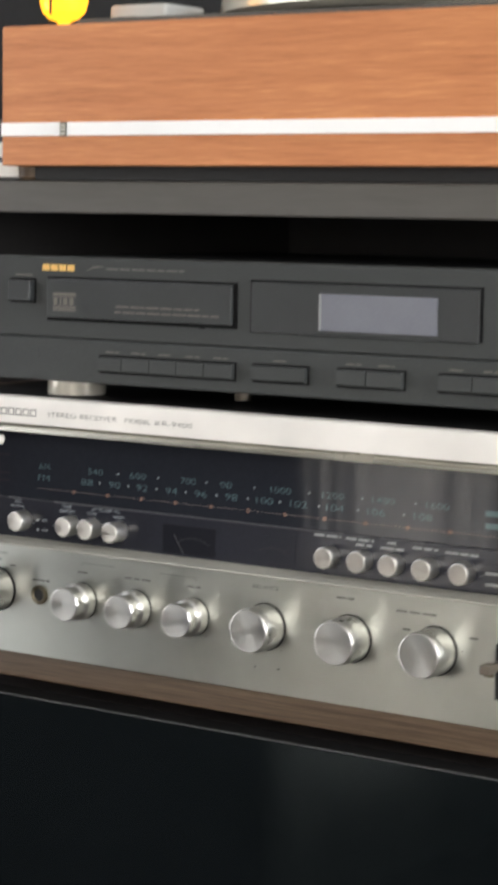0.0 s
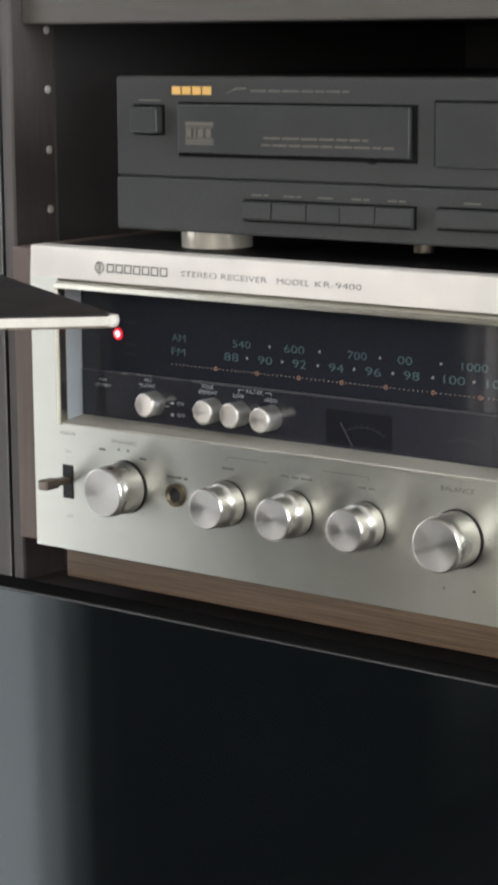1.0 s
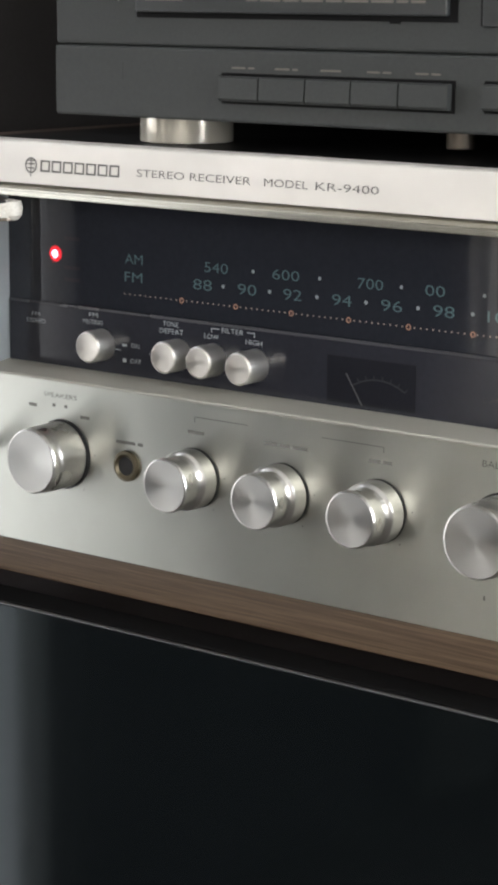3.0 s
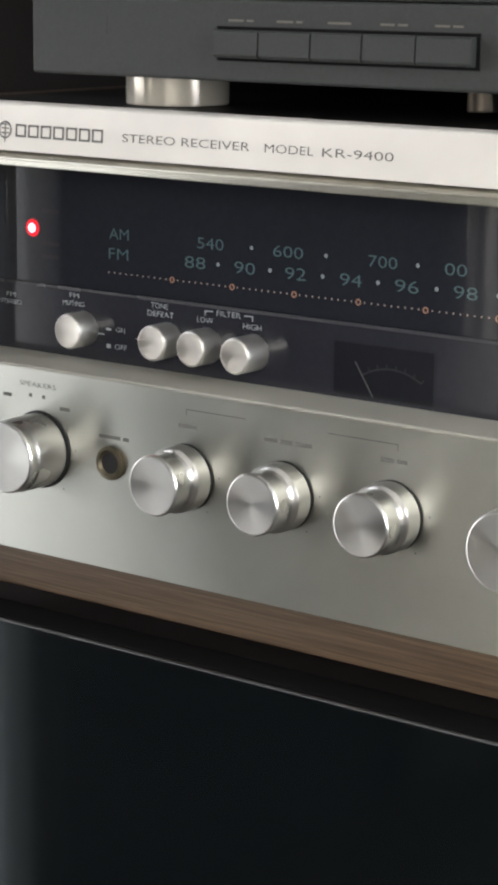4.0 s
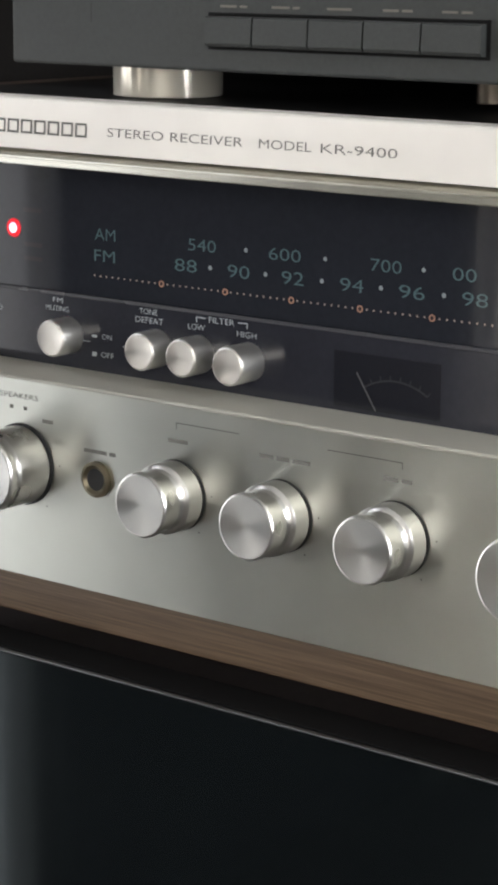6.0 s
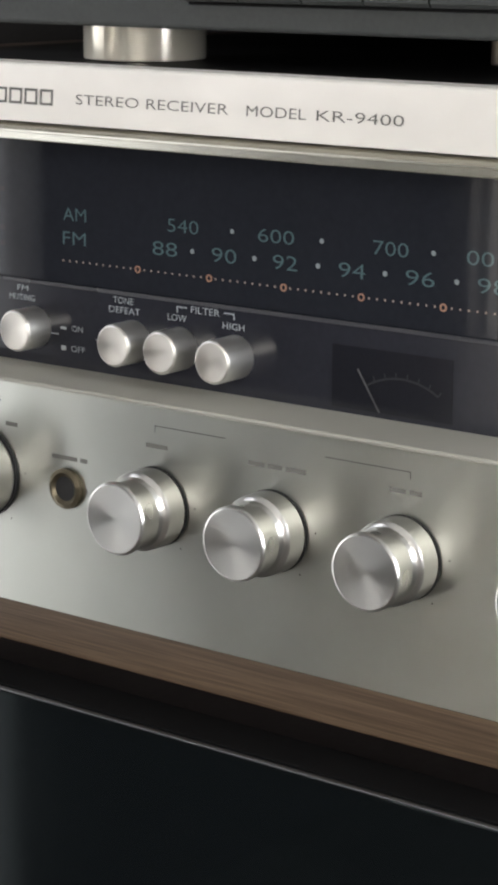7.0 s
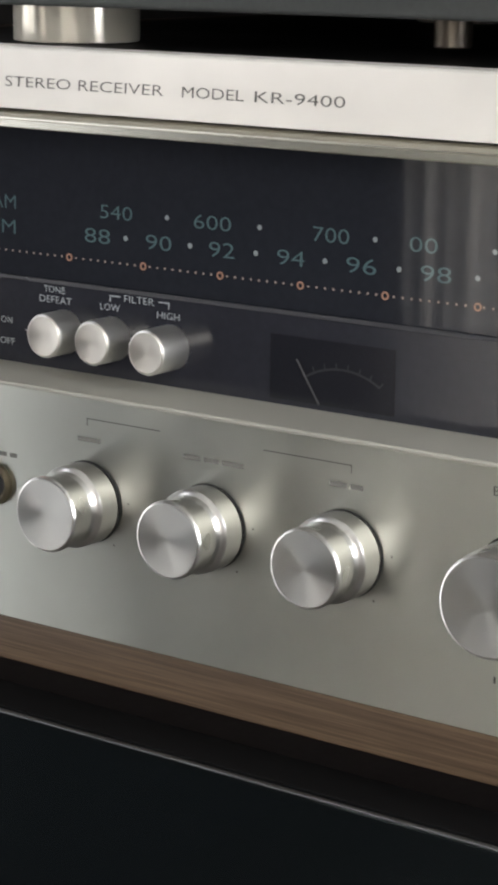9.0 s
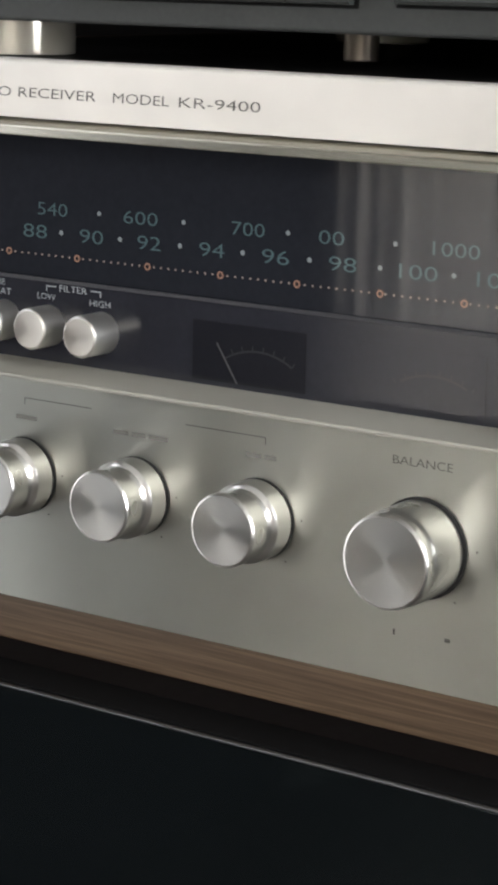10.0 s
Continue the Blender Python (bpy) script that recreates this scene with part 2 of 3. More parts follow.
def lathe(bm, profile, seg=40, cx=0.0, cz=0.0, axis="y"):
    """Turns (radius, height) pairs round the y axis (or z); ends with radius 0 are closed with a fan."""
    TURNED.add(id(bm))
    rings = []
    for r, h in profile:
        if r == 0:
            rings.append([bm.verts.new((cx, h, cz) if axis == "y" else (cx, cz, h))])
            continue
        ring = []
        for i in range(seg):
            a = 2 * math.pi * i / seg
            c, s = r * math.cos(a), r * math.sin(a)
            ring.append(bm.verts.new((cx + c, h, cz + s) if axis == "y" else (cx + c, cz + s, h)))
        rings.append(ring)
    for p, q in zip(rings, rings[1:]):
        for i in range(seg):
            j = (i + 1) % seg
            if len(p) == 1:
                bm.faces.new((p[0], q[i], q[j]))
            elif len(q) == 1:
                bm.faces.new((p[i], p[j], q[0]))
            else:
                bm.faces.new((p[i], p[j], q[j], q[i]))
    bmesh.ops.recalc_face_normals(bm, faces=bm.faces)
    return bm


def prism(bm, pts, y0, y1):
    """A closed outline in x and z, pushed from y0 to y1."""
    a = [bm.verts.new((x, y0, z)) for x, z in pts]
    b = [bm.verts.new((x, y1, z)) for x, z in pts]
    bm.faces.new(a)
    bm.faces.new(b)
    for i in range(len(pts)):
        j = (i + 1) % len(pts)
        bm.faces.new((a[i], a[j], b[j], b[i]))
    bmesh.ops.recalc_face_normals(bm, faces=bm.faces)
    return bm


def to_mesh(name, bm, material):
    smooth = 24 if id(bm) in TURNED else 12
    TURNED.discard(id(bm))
    me = bpy.data.meshes.new(name)
    bm.to_mesh(me)
    bm.free()
    me.materials.append(material)
    me.shade_smooth()
    me.set_sharp_from_angle(angle=radians(smooth))
    return me


def part(name, bm, material, parent=None, label="", at=None):
    ob = new(name, to_mesh(name, bm, material))
    if parent is not None:
        ob.parent = parent
    if at is not None:
        ob.location = at
    if label:
        tagged(ob, label)
    return ob


def repeat(ob, at):
    """Another part on the same mesh, under the same parent."""
    o = ob.copy()
    scene.collection.objects.link(o)
    o.location = at
    return o


def thing(name, at, label, category, group="", kind=""):
    return tagged(new(name), label, category, group, kind) if at is None else place(new(name), at, label, category, group, kind)


def place(ob, at, label, category, group="", kind=""):
    ob.location = at
    return tagged(ob, label, category, group, kind)


def B():
    bm = bmesh.new()
    TURNED.discard(id(bm))
    return bm


def bx(*a, **k):
    return box(B(), *a, **k)


def lettering(body, x0, x1, z0, z1, y, material, parent, label=""):
    """Words of the built-in font, fitted between x0, x1 and z0, z1, facing -y."""
    cu = bpy.data.curves.new("lettering", "FONT")
    cu.body, cu.size, cu.resolution_u, cu.offset = body, 1.0, 3, -0.007
    tmp = new("lettering_curve", cu)
    bpy.context.view_layer.update()
    me = bpy.data.meshes.new_from_object(tmp.evaluated_get(bpy.context.evaluated_depsgraph_get()))
    bpy.data.objects.remove(tmp)
    bpy.data.curves.remove(cu)
    xs, ys = [v.co.x for v in me.vertices], [v.co.y for v in me.vertices]
    a, b, c, d = min(xs), max(xs), min(ys), max(ys)
    for v in me.vertices:
        v.co = (x0 + (v.co.x - a) / (b - a) * (x1 - x0), y, z0 + (v.co.y - c) / (d - c) * (z1 - z0))
    me.materials.clear()
    me.materials.append(material)
    me.name = "lettering"
    ob = new("lettering", me)
    ob.parent = parent
    if label:
        tagged(ob, label)
    return ob


def bar(x0, x1, z0, z1, y, material, parent, name="printed_bar"):
    return part(name, bx(x0, x1, y - 0.00003, y, z0, z1), material, parent)


cut = random.Random(11)


def line_of_bars(x0, x1, z, h, y, material, parent):
    """A line of print too small to read: plain bars of a word's length."""
    x = x0
    while x < x1 - 0.0008:
        w = min(cut.uniform(0.0045, 0.0095), x1 - x)
        bar(x, x + w, z - h, z + h, y, material, parent)
        x += w + 0.0011


# ---------------------------------------------------------------- room
FZ = -0.16     # level of the floor


def room_box(name, material, dims, label, category):
    return tagged(part(name, bx(*dims), material), label, category, kind="structure")


room_box("floor", M_FLOOR, (-1.05, 2.3, -2.7, 0.6, FZ - 0.06, FZ), "dark oak floor of the living room", "floor")
room_box("ceiling", M_CEIL, (-1.05, 2.3, -2.7, 0.6, 2.5, 2.56), "plain white painted ceiling", "ceiling")
room_box("wall_north", M_DARKWALL, (-1.05, 2.3, 0.5, 0.6, FZ, 2.5), "dark painted wall behind the media cabinet", "wall")


def wall_with_opening(name, along, fixed, thick, lo, hi, o0, o1, z0, z1, label):
    """One wall mesh in four pieces round an opening; along is the axis it runs on."""
    bm = B()
    for a, b, c, d in ((lo, o0, FZ, 2.5), (o1, hi, FZ, 2.5), (o0, o1, FZ, z0), (o0, o1, z1, 2.5)):
        if b - a > 0.001 and d - c > 0.001:
            if along == "y":
                box(bm, fixed, fixed + thick, a, b, c, d)
            else:
                box(bm, a, b, fixed, fixed + thick, c, d)
    return tagged(part(name, bm, M_WALL), label, "wall", kind="structure")


bm = B()
for a, b, c, d in ((-2.7, -2.53, FZ, 2.5), (-1.855, -1.13, FZ, 2.5), (-0.24, 0.5, FZ, 2.5), (-2.53, -1.855, FZ, 0.1), (-2.53, -1.855, 2.15, 2.5), (-1.13, -0.24, 2.15, 2.5)):
    box(bm, -1.05, -0.95, a, b, c, d)
tagged(part("wall_west", bm, M_DARKWALL), "dark painted wall with two tall bright windows", "wall", kind="structure")
wall_with_opening("wall_east", "y", 2.2, 0.1, -2.7, 0.5, -0.62, -0.06, 0.62, 2.08, "grey painted wall with a narrow window")
wall_with_opening("wall_south", "x", -2.7, 0.1, -1.05, 2.2, 0.55, 2.1, 0.85, 2.1, "grey painted wall with a wide window")


def window(name, along, fixed, o0, o1, z0, z1, bars, label, rows=(), low=0.0):
    w = tagged(new(name), label, "window", kind="structure")
    t = 0.05
    pieces = [(o0, o1, z0, z0 + t), (o0, o1, z1 - t, z1), (o0, o0 + t, z0 + t, z1 - t), (o1 - t, o1, z0 + t, z1 - t)]
    for i in range(1, bars):
        c = o0 + (o1 - o0) * i / bars
        pieces.append((c - 0.02, c + 0.02, max(low, z0 + t), z1 - t))
    for z in rows:
        pieces.append((o0 + t, o1 - t, z - 0.018, z + 0.018))
    bm = B()
    for a, b, c, d in pieces:
        if along == "y":
            box(bm, fixed, fixed + 0.05, a, b, c, d, 0.004, 1)
        else:
            box(bm, a, b, fixed, fixed + 0.05, c, d, 0.004, 1)
    part("window_frame", bm, M_FRAME, w)
    return w


window("window_1", "y", -1.04, -1.13, -0.24, FZ, 2.15, 2, "tall white-framed window full of daylight", (1.15, 1.48, 1.81), 1.15)
window("window_3", "y", -1.04, -2.53, -1.855, 0.1, 2.15, 1, "white-framed window behind a pale curtain")
window("window_4", "y", 2.25, -0.62, -0.06, 0.62, 2.08, 1, "narrow white-framed window full of daylight")
window("window_2", "x", -2.69, 0.55, 2.1, 0.85, 2.1, 2, "wide white-framed window full of daylight")

# a folded curtain that the dial glass mirrors
bm = B()
N = 260
vs = []
for i in range(N + 1):
    u = i / N
    y = -2.55 + 0.79 * u
    x = -0.90 + 0.008 * math.sin(u * 190 + 2.2 * math.sin(u * 17)) + 0.006 * math.sin(u * 327 + 1) + 0.004 * math.sin(u * 503 + 2) + 0.010 * math.sin(u * 31)
    vs.append((bm.verts.new((x, y, FZ + 0.02)), bm.verts.new((x, y, 2.35))))
for p, q in zip(vs, vs[1:]):
    bm.faces.new((p[0], q[0], q[1], p[1]))
bmesh.ops.solidify(bm, geom=bm.faces, thickness=0.004)
tagged(part("curtain", bm, M_CURTAIN), "light grey curtain hanging in long vertical folds", "curtain")

# ---------------------------------------------------------------- cabinet
CX0, CX1 = -0.0385, 0.60
cab = thing("media_cabinet", (0, 0, 0), "dark wenge media cabinet with glossy black lower fronts", "cabinet")
SIDE = M_WENGE
for x0, x1 in ((-0.0470, CX0), (CX1, CX1 + 0.022)):
    sp_ = part("side_panel", bx(x0, x1, 0.03, 0.47, 0.06, 0.9815, bevel=0.001, seg=1), SIDE, cab)
    if x0 < 0:
        for z in (0.9592, 0.9287, 0.8976, 0.8666, 0.8356, 0.8046, 0.7736, 0.7426, 0.7116):
            hole = lathe(B(), [(0.0021, 0.0), (0.0021, 0.0006), (0.0010, 0.0010), (0.0, 0.0009)], 14, axis="z")
            bmesh.ops.rotate(hole, verts=hole.verts, cent=(0, 0, 0), matrix=Matrix.Rotation(radians(90), 3, "Y"))
            part("shelf_pin_socket", hole, M_PAPER, sp_, at=(CX0, 0.0565, z))
part("edge_trim", bx(-0.0484, -0.0472, 0.0290, 0.034, 0.06, 0.9815, bevel=0.0003, seg=1), M_EDGEMETAL, cab, "thin grey metal edge trim")
part("side_lining", bx(CX0, CX0 + 0.0015, 0.0610, 0.455, 0.6715, 0.9645), M_LINING, cab, "dark brown lining of the compartment")
part("top_board", bx(CX0, CX1, 0.0385, 0.47, 0.9620, 0.981, bevel=0.0012), M_SHELF, cab, "grey-brown top board with a rounded front edge")
part("back_panel", bx(CX0, CX1, 0.455, 0.468, 0.08, 0.9645), M_LINING, cab)
part("middle_shelf", bx(CX0, CX1, 0.012, 0.455, 0.652, 0.6715, bevel=0.001), M_WENGE, cab)
part("bottom_board", bx(CX0, CX1, 0.03, 0.455, 0.06, 0.08), M_WENGE, cab)
part("door", bx(-0.052, CX1 + 0.022, -0.008, 0.010, 0.065, 0.6780, bevel=0.0006, seg=2), M_GLOSS, cab, "glossy black lacquered flap door")
part("edge_profile", bx(-0.052, CX1 + 0.022, -0.0086, -0.0070, 0.6781, 0.6787, bevel=0.0002, seg=1), M_LIP, cab, "thin grey metal edge on the flap door")
# added matte strip that keeps the door top from mirroring the walnut rail
part("door_top_mask", bx(-0.052, CX1 + 0.022, -0.0054, 0.0105, 0.6775, 0.6787), M_GAP, cab)
part("plinth", bx(CX0, CX1, 0.06, 0.44, FZ, 0.06), M_BLACK, cab)

# ---------------------------------------------------------------- receiver
rec = thing("stereo_receiver", (0, 0, 0), "silver-faced vintage stereo receiver in a walnut case, standing on the shelf", "receiver")
PW, ZB, ZT = 0.535, 0.7022, 0.8543
WX0, WX1, WZ0, WZ1 = 0.0185, 0.432, 0.7664, 0.8388   # dial opening
bm = B()
box(bm, 0, PW, 0.0, 0.004, ZB, WZ0)
box(bm, 0, WX0, 0.0, 0.004, WZ0, WZ1)
box(bm, WX1, PW, 0.0, 0.004, WZ0, WZ1)
bmesh.ops.remove_doubles(bm, verts=bm.verts, dist=1e-6)
plate = part("faceplate", bm, M_PLATE, rec, "satin brushed aluminium faceplate, faintly stained")
# the top band leans back a little
bm = B()
pts = [(0.0, WZ1), (0.0010, ZT - 0.0006), (0.0016, ZT), (0.012, ZT), (0.012, WZ1)]
a = [bm.verts.new((0, y, z)) for y, z in pts]
b = [bm.verts.new((PW, y, z)) for y, z in pts]
bm.faces.new(a)
bm.faces.new(b)
for i in range(len(pts)):
    j = (i + 1) % len(pts)
    bm.faces.new((a[i], a[j], b[j], b[i]))
bmesh.ops.recalc_face_normals(bm, faces=bm.faces)
band = part("top_band", bm, M_BAND, rec, "bright satin aluminium band with a printed name")
# trim round the dial opening: a bevelled frame and its reveal
T = 0.0046
bm = B()
ledge = [(-0.0010, WZ0 - 0.0002), (-0.0012, WZ0 + 0.0004), (-0.0008, WZ0 + 0.0009), (0.0002, WZ0 + 0.0006), (0.0168, WZ0 + 0.0026), (0.0168, WZ0 - 0.0002)]
a = [bm.verts.new((WX0, y, z)) for y, z in ledge]
b = [bm.verts.new((WX1, y, z)) for y, z in ledge]
bm.faces.new(a)
bm.faces.new(b)
for i in range(len(ledge)):
    j = (i + 1) % len(ledge)
    bm.faces.new((a[i], a[j], b[j], b[i]))
bmesh.ops.recalc_face_normals(bm, faces=bm.faces)
part("dial_ledge", bm, M_LEDGE, rec, "satin olive-grey ledge under the dial")
bm = B()
box(bm, WX0 - 0.0014, WX0 + 0.0012, -0.0014, 0.004, WZ0 - 0.0008, WZ1 - T, 0.0004, 2)
box(bm, WX1 - 0.0013, WX1, -0.0012, 0.0168, WZ0 + 0.0010, WZ1 - T, 0.0004, 2)
# the upper rail slopes out towards the dial, a thin lip under it
pts = [(0.0006, WZ1 - 0.0006), (-0.0016, WZ1 - 0.0022), (-0.0018, WZ1 - 0.0026), (-0.0024, WZ1 - 0.0028), (-0.0036, WZ1 - T + 0.0003), (-0.0033, WZ1 - T), (0.0168, WZ1 - T), (0.0168, WZ1 - 0.0006)]
a = [bm.verts.new((WX0, y, z)) for y, z in pts]
b = [bm.verts.new((WX1, y, z)) for y, z in pts]
bm.faces.new(a)
bm.faces.new(b)
for i in range(len(pts)):
    j = (i + 1) % len(pts)
    bm.faces.new((a[i], a[j], b[j], b[i]))
bmesh.ops.recalc_face_normals(bm, faces=bm.faces)
part("dial_trim", bm, M_TRIM, rec, "olive-tinted trim round the dial opening")
part("dial_reveal", bx(WX0 - 0.002, WX0 + 0.0006, 0.0042, 0.0168, WZ0 + 0.0010, WZ1 - T), M_REVEAL, rec, "blue-grey side wall of the dial opening")
# tuning dial behind the opening
YD = 0.016
dial = part("dial_glass", bx(WX0, WX1, YD, YD + 0.004, WZ0, WZ1), M_DIAL, rec, "black smoked tuning dial glass with dim teal figures")
strip = part("control_strip", bx(WX0 + 0.0015, WX1 - 0.0015, YD - 0.0008, YD, WZ0 + 0.0012, 0.7925), M_STRIP, rec, "slightly lighter dark strip under the tuning scale")
YP = YD - 0.00015
part("strip_edge", bx(WX0 + 0.0015, WX1 - 0.0015, YD - 0.0012, YD - 0.0008, 0.7916, 0.7926, bevel=0.0001, seg=1), M_STRIPEDGE, strip, "pale upper edge of the strip")
YS = YD - 0.00095


def word(body, cx, cz, w, h, y, material, parent):
    return lettering(body, cx - w / 2, cx + w / 2, cz - h / 2, cz + h / 2, y, material, parent)


word("AM", 0.0826, 0.8122, 0.0085, 0.0036, YP, M_TEAL, dial)
word("FM", 0.0824, 0.8055, 0.0085, 0.0036, YP, M_TEAL, dial)
for body, x, w in (("88", 0.1151, 0.0086), ("90", 0.1354, 0.0083), ("92", 0.1555, 0.0080), ("94", 0.1766, 0.0082), ("96", 0.1972, 0.0086), ("98", 0.2181, 0.0084),
                   ("100", 0.2407, 0.0112), ("102", 0.2632, 0.0112), ("104", 0.2868, 0.0112), ("106", 0.3128, 0.0112), ("108", 0.3418, 0.0112)):
    word(body, x, 0.8056, w, 0.0038, YP, M_TEAL, dial)
for body, x, w in (("540", 0.1214, 0.0107), ("600", 0.1525, 0.0117), ("700", 0.1883, 0.0106), ("00", 0.2145, 0.0078),
                   ("1000", 0.2514, 0.0135), ("1200", 0.2855, 0.0138), ("1400", 0.3172, 0.0138), ("1600", 0.3505, 0.0138)):
    word(body, x, 0.8122, w, 0.0036, YP, M_TEAL, dial)
bar(0.3790, 0.3890, 0.8095, 0.8125, YP, M_TEAL, dial)
bar(0.3790, 0.3890, 0.8030, 0.8060, YP, M_TEAL, dial)


def disc(bm, x, z, y, r, seg=10):
    c = [bm.verts.new((x + r * math.cos(2 * math.pi * i / seg), y, z - r * math.sin(2 * math.pi * i / seg))) for i in range(seg)]
    bm.faces.new(c)


for z, r, xs in ((0.8058, 0.00072, (0.1246, 0.1455, 0.1660, 0.1867, 0.2079, 0.2294, 0.2510, 0.2765, 0.3015, 0.3300)), (0.8123, 0.00068, (0.1381, 0.1671, 0.2010, 0.2337, 0.2700, 0.3040, 0.3370))):
    for x in xs:
        bm = B()
        disc(bm, x, z, YP, r)
        part("scale_dot", bm, M_SCALEDOT, dial)
RINGS = (0.1055, 0.1304, 0.1551, 0.1796, 0.2042, 0.2297, 0.2543, 0.2803, 0.3062, 0.3325, 0.3582)
bm = B()
i = 0
x = 0.0782
while x < 0.3960:
    if min(abs(x - r) for r in RINGS) > 0.0012:
        disc(bm, x, 0.7991, YP, 0.00034, 6)
    x += 0.00247
tagged(part("scale_line", bm, M_DOT, dial), kind="stuff")
for r in RINGS:
    bm = B()
    lathe(bm, [(0.00060, YP), (0.00060, YP - 0.0001), (0.00105, YP - 0.0001), (0.00105, YP)], 14, r, 0.7991)
    part("scale_ring", bm, M_ORANGE, dial)
part("indicator_halo", lathe(B(), [(0.0031, 0.0), (0.0029, -0.0003), (0.0, -0.0005)], 20), M_GLOW, dial, "red halo disc round the indicator lamp", at=(0.0436, YD - 0.0001, 0.8113))
part("stereo_indicator", lathe(B(), [(0.0017, 0.0), (0.0017, -0.0006), (0.0011, -0.0013), (0.0, -0.0016)], 16), M_LED, dial, "glowing red indicator lamp", at=(0.0436, YD, 0.8113))
for z in (0.8175, 0.8065, 0.8020):
    bar(0.0480, 0.0560, z - 0.0007, z + 0.0007, YP, mat("dim_red_print", (0.030, 0.026, 0.032), 0.04), dial)
# labels over the small buttons
word("FM", 0.0632, 0.7899, 0.0042, 0.0016, YS, M_PALE, strip)
word("MUTING", 0.0629, 0.7872, 0.0098, 0.0017, YS, M_PALE, strip)
word("TONE", 0.1009, 0.7901, 0.0073, 0.0018, YS, M_PALE, strip)
word("DEFEAT", 0.1013, 0.7874, 0.0112, 0.0018, YS, M_PALE, strip)
word("FILTER", 0.1297, 0.7902, 0.0098, 0.0018, YS, M_PALE, strip)
word("LOW", 0.1200, 0.7874, 0.0066, 0.0018, YS, M_PALE, strip)
word("HIGH", 0.1393, 0.7871, 0.0073, 0.0018, YS, M_PALE, strip)
word("FM", 0.0338, 0.7876, 0.0042, 0.0015, YS, M_PALE, strip)
word("STEREO", 0.0338, 0.7850, 0.0100, 0.0015, YS, M_PALE, strip)
bar(0.1199, 0.1235, 0.7903, 0.7906, YS, M_PALE, strip)
bar(0.1199, 0.1202, 0.7889, 0.7903, YS, M_PALE, strip)
bar(0.1360, 0.1396, 0.7903, 0.7906, YS, M_PALE, strip)
bar(0.1393, 0.1396, 0.7889, 0.7903, YS, M_PALE, strip)
word("ON", 0.0838, 0.7802, 0.0040, 0.0017, YS, M_PALE, strip)
word("OFF", 0.0840, 0.7744, 0.0052, 0.0017, YS, M_PALE, strip)
bar(0.0775, 0.0797, 0.7796, 0.7804, YS, M_PALE, strip)
bar(0.0777, 0.0795, 0.7736, 0.7750, YS, M_PALE, strip)
bar(0.0735, 0.0768, 0.7779, 0.7782, YS, M_PALE, strip)
bar(0.0905, 0.0945, 0.7779, 0.7782, YS, M_PALE, strip)
for x0, x1, z in ((0.2742, 0.2915, 0.7902), (0.2946, 0.3125, 0.7900), (0.3010, 0.3110, 0.7872), (0.3208, 0.3262, 0.7900), (0.3165, 0.3328, 0.7870), (0.3362, 0.3520, 0.7890), (0.3560, 0.3759, 0.7884)):
    line_of_bars(x0, x1, z, 0.0007, YS, M_GREYPRINT, strip)
for x in (0.2945, 0.3150, 0.3355, 0.3565):
    bar(x, x + 0.004, 0.7778, 0.7781, YS, M_GREYPRINT, strip)
bar(0.3765, 0.3790, 0.7778, 0.7781, YS, M_GREYPRINT, strip)
bar(0.3800, 0.3880, 0.7790, 0.7806, YS, M_GREYPRINT, strip)
bar(0.3800, 0.3880, 0.7732, 0.7748, YS, M_GREYPRINT, strip)
# two meters
for k, (x0, needle) in enumerate(((0.1716, True), (0.2255, False))):
    mw = part("meter", bx(x0, x0 + 0.0365, YS - 0.0002, YS, 0.7702, 0.7864), M_METER if needle else M_STRIP, rec, "dark signal meter window")
    ym = YS - 0.00035
    bm = B()
    ring = []
    for i in range(15):
        a = radians(58 + 64 * i / 14) if needle else radians(62 + 56 * i / 14)
        cx, cz, r = x0 + 0.0215, 0.7590, 0.0205
        ring.append([bm.verts.new((cx + (r + d) * math.cos(a), ym, cz + (r + d) * math.sin(a))) for d in (0.0, 0.0006)])
    for p, q in zip(ring, ring[1:]):
        bm.faces.new((p[0], p[1], q[1], q[0]))
    for i in range(0, 15, 2):
        a = radians(58 + 64 * i / 14)
        u = Vector((math.cos(a), 0, math.sin(a)))
        n = Vector((-u.z, 0, u.x)) * 0.0002
        o = Vector((cx, ym, cz))
        q = [o + u * (r + 0.0006) - n, o + u * (r + 0.0006) + n, o + u * (r + 0.0018) + n, o + u * (r + 0.0018) - n]
        bm.faces.new([bm.verts.new(v) for v in q])
    part("meter_scale", bm, M_DIMPRINT, mw)
    if needle:
        bm = B()
        p, q = Vector((0.1798, ym - 0.0002, 0.7809)), Vector((0.1866, ym - 0.0002, 0.7704))
        n = Vector((0.00022, 0, 0.00012))
        bm.faces.new([bm.verts.new(v) for v in (p - n, p + n, q + n, q - n)])
        part("needle", bm, mat("dim_needle", (0.095, 0.095, 0.10), 0.6, 0, 0, 0.05), mw)


# small push buttons of the strip
def push_button(x, out, mesh=[]):
    if not mesh:
        mesh.append(to_mesh("push_button", lathe(B(), [(0.0052, 0.0), (0.0057, 0.0003), (0.0059, 0.0008), (0.0059, 0.012)], 32), M_BUTTON_SIDE_LIT))
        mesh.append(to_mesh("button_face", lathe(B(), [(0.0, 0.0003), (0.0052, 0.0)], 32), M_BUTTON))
    ob = new("push_button", mesh[0])
    ob.parent = rec
    ob.location = (x, YS - out, 0.7791)
    face = new("button_face", mesh[1])
    face.parent = ob
    return ob


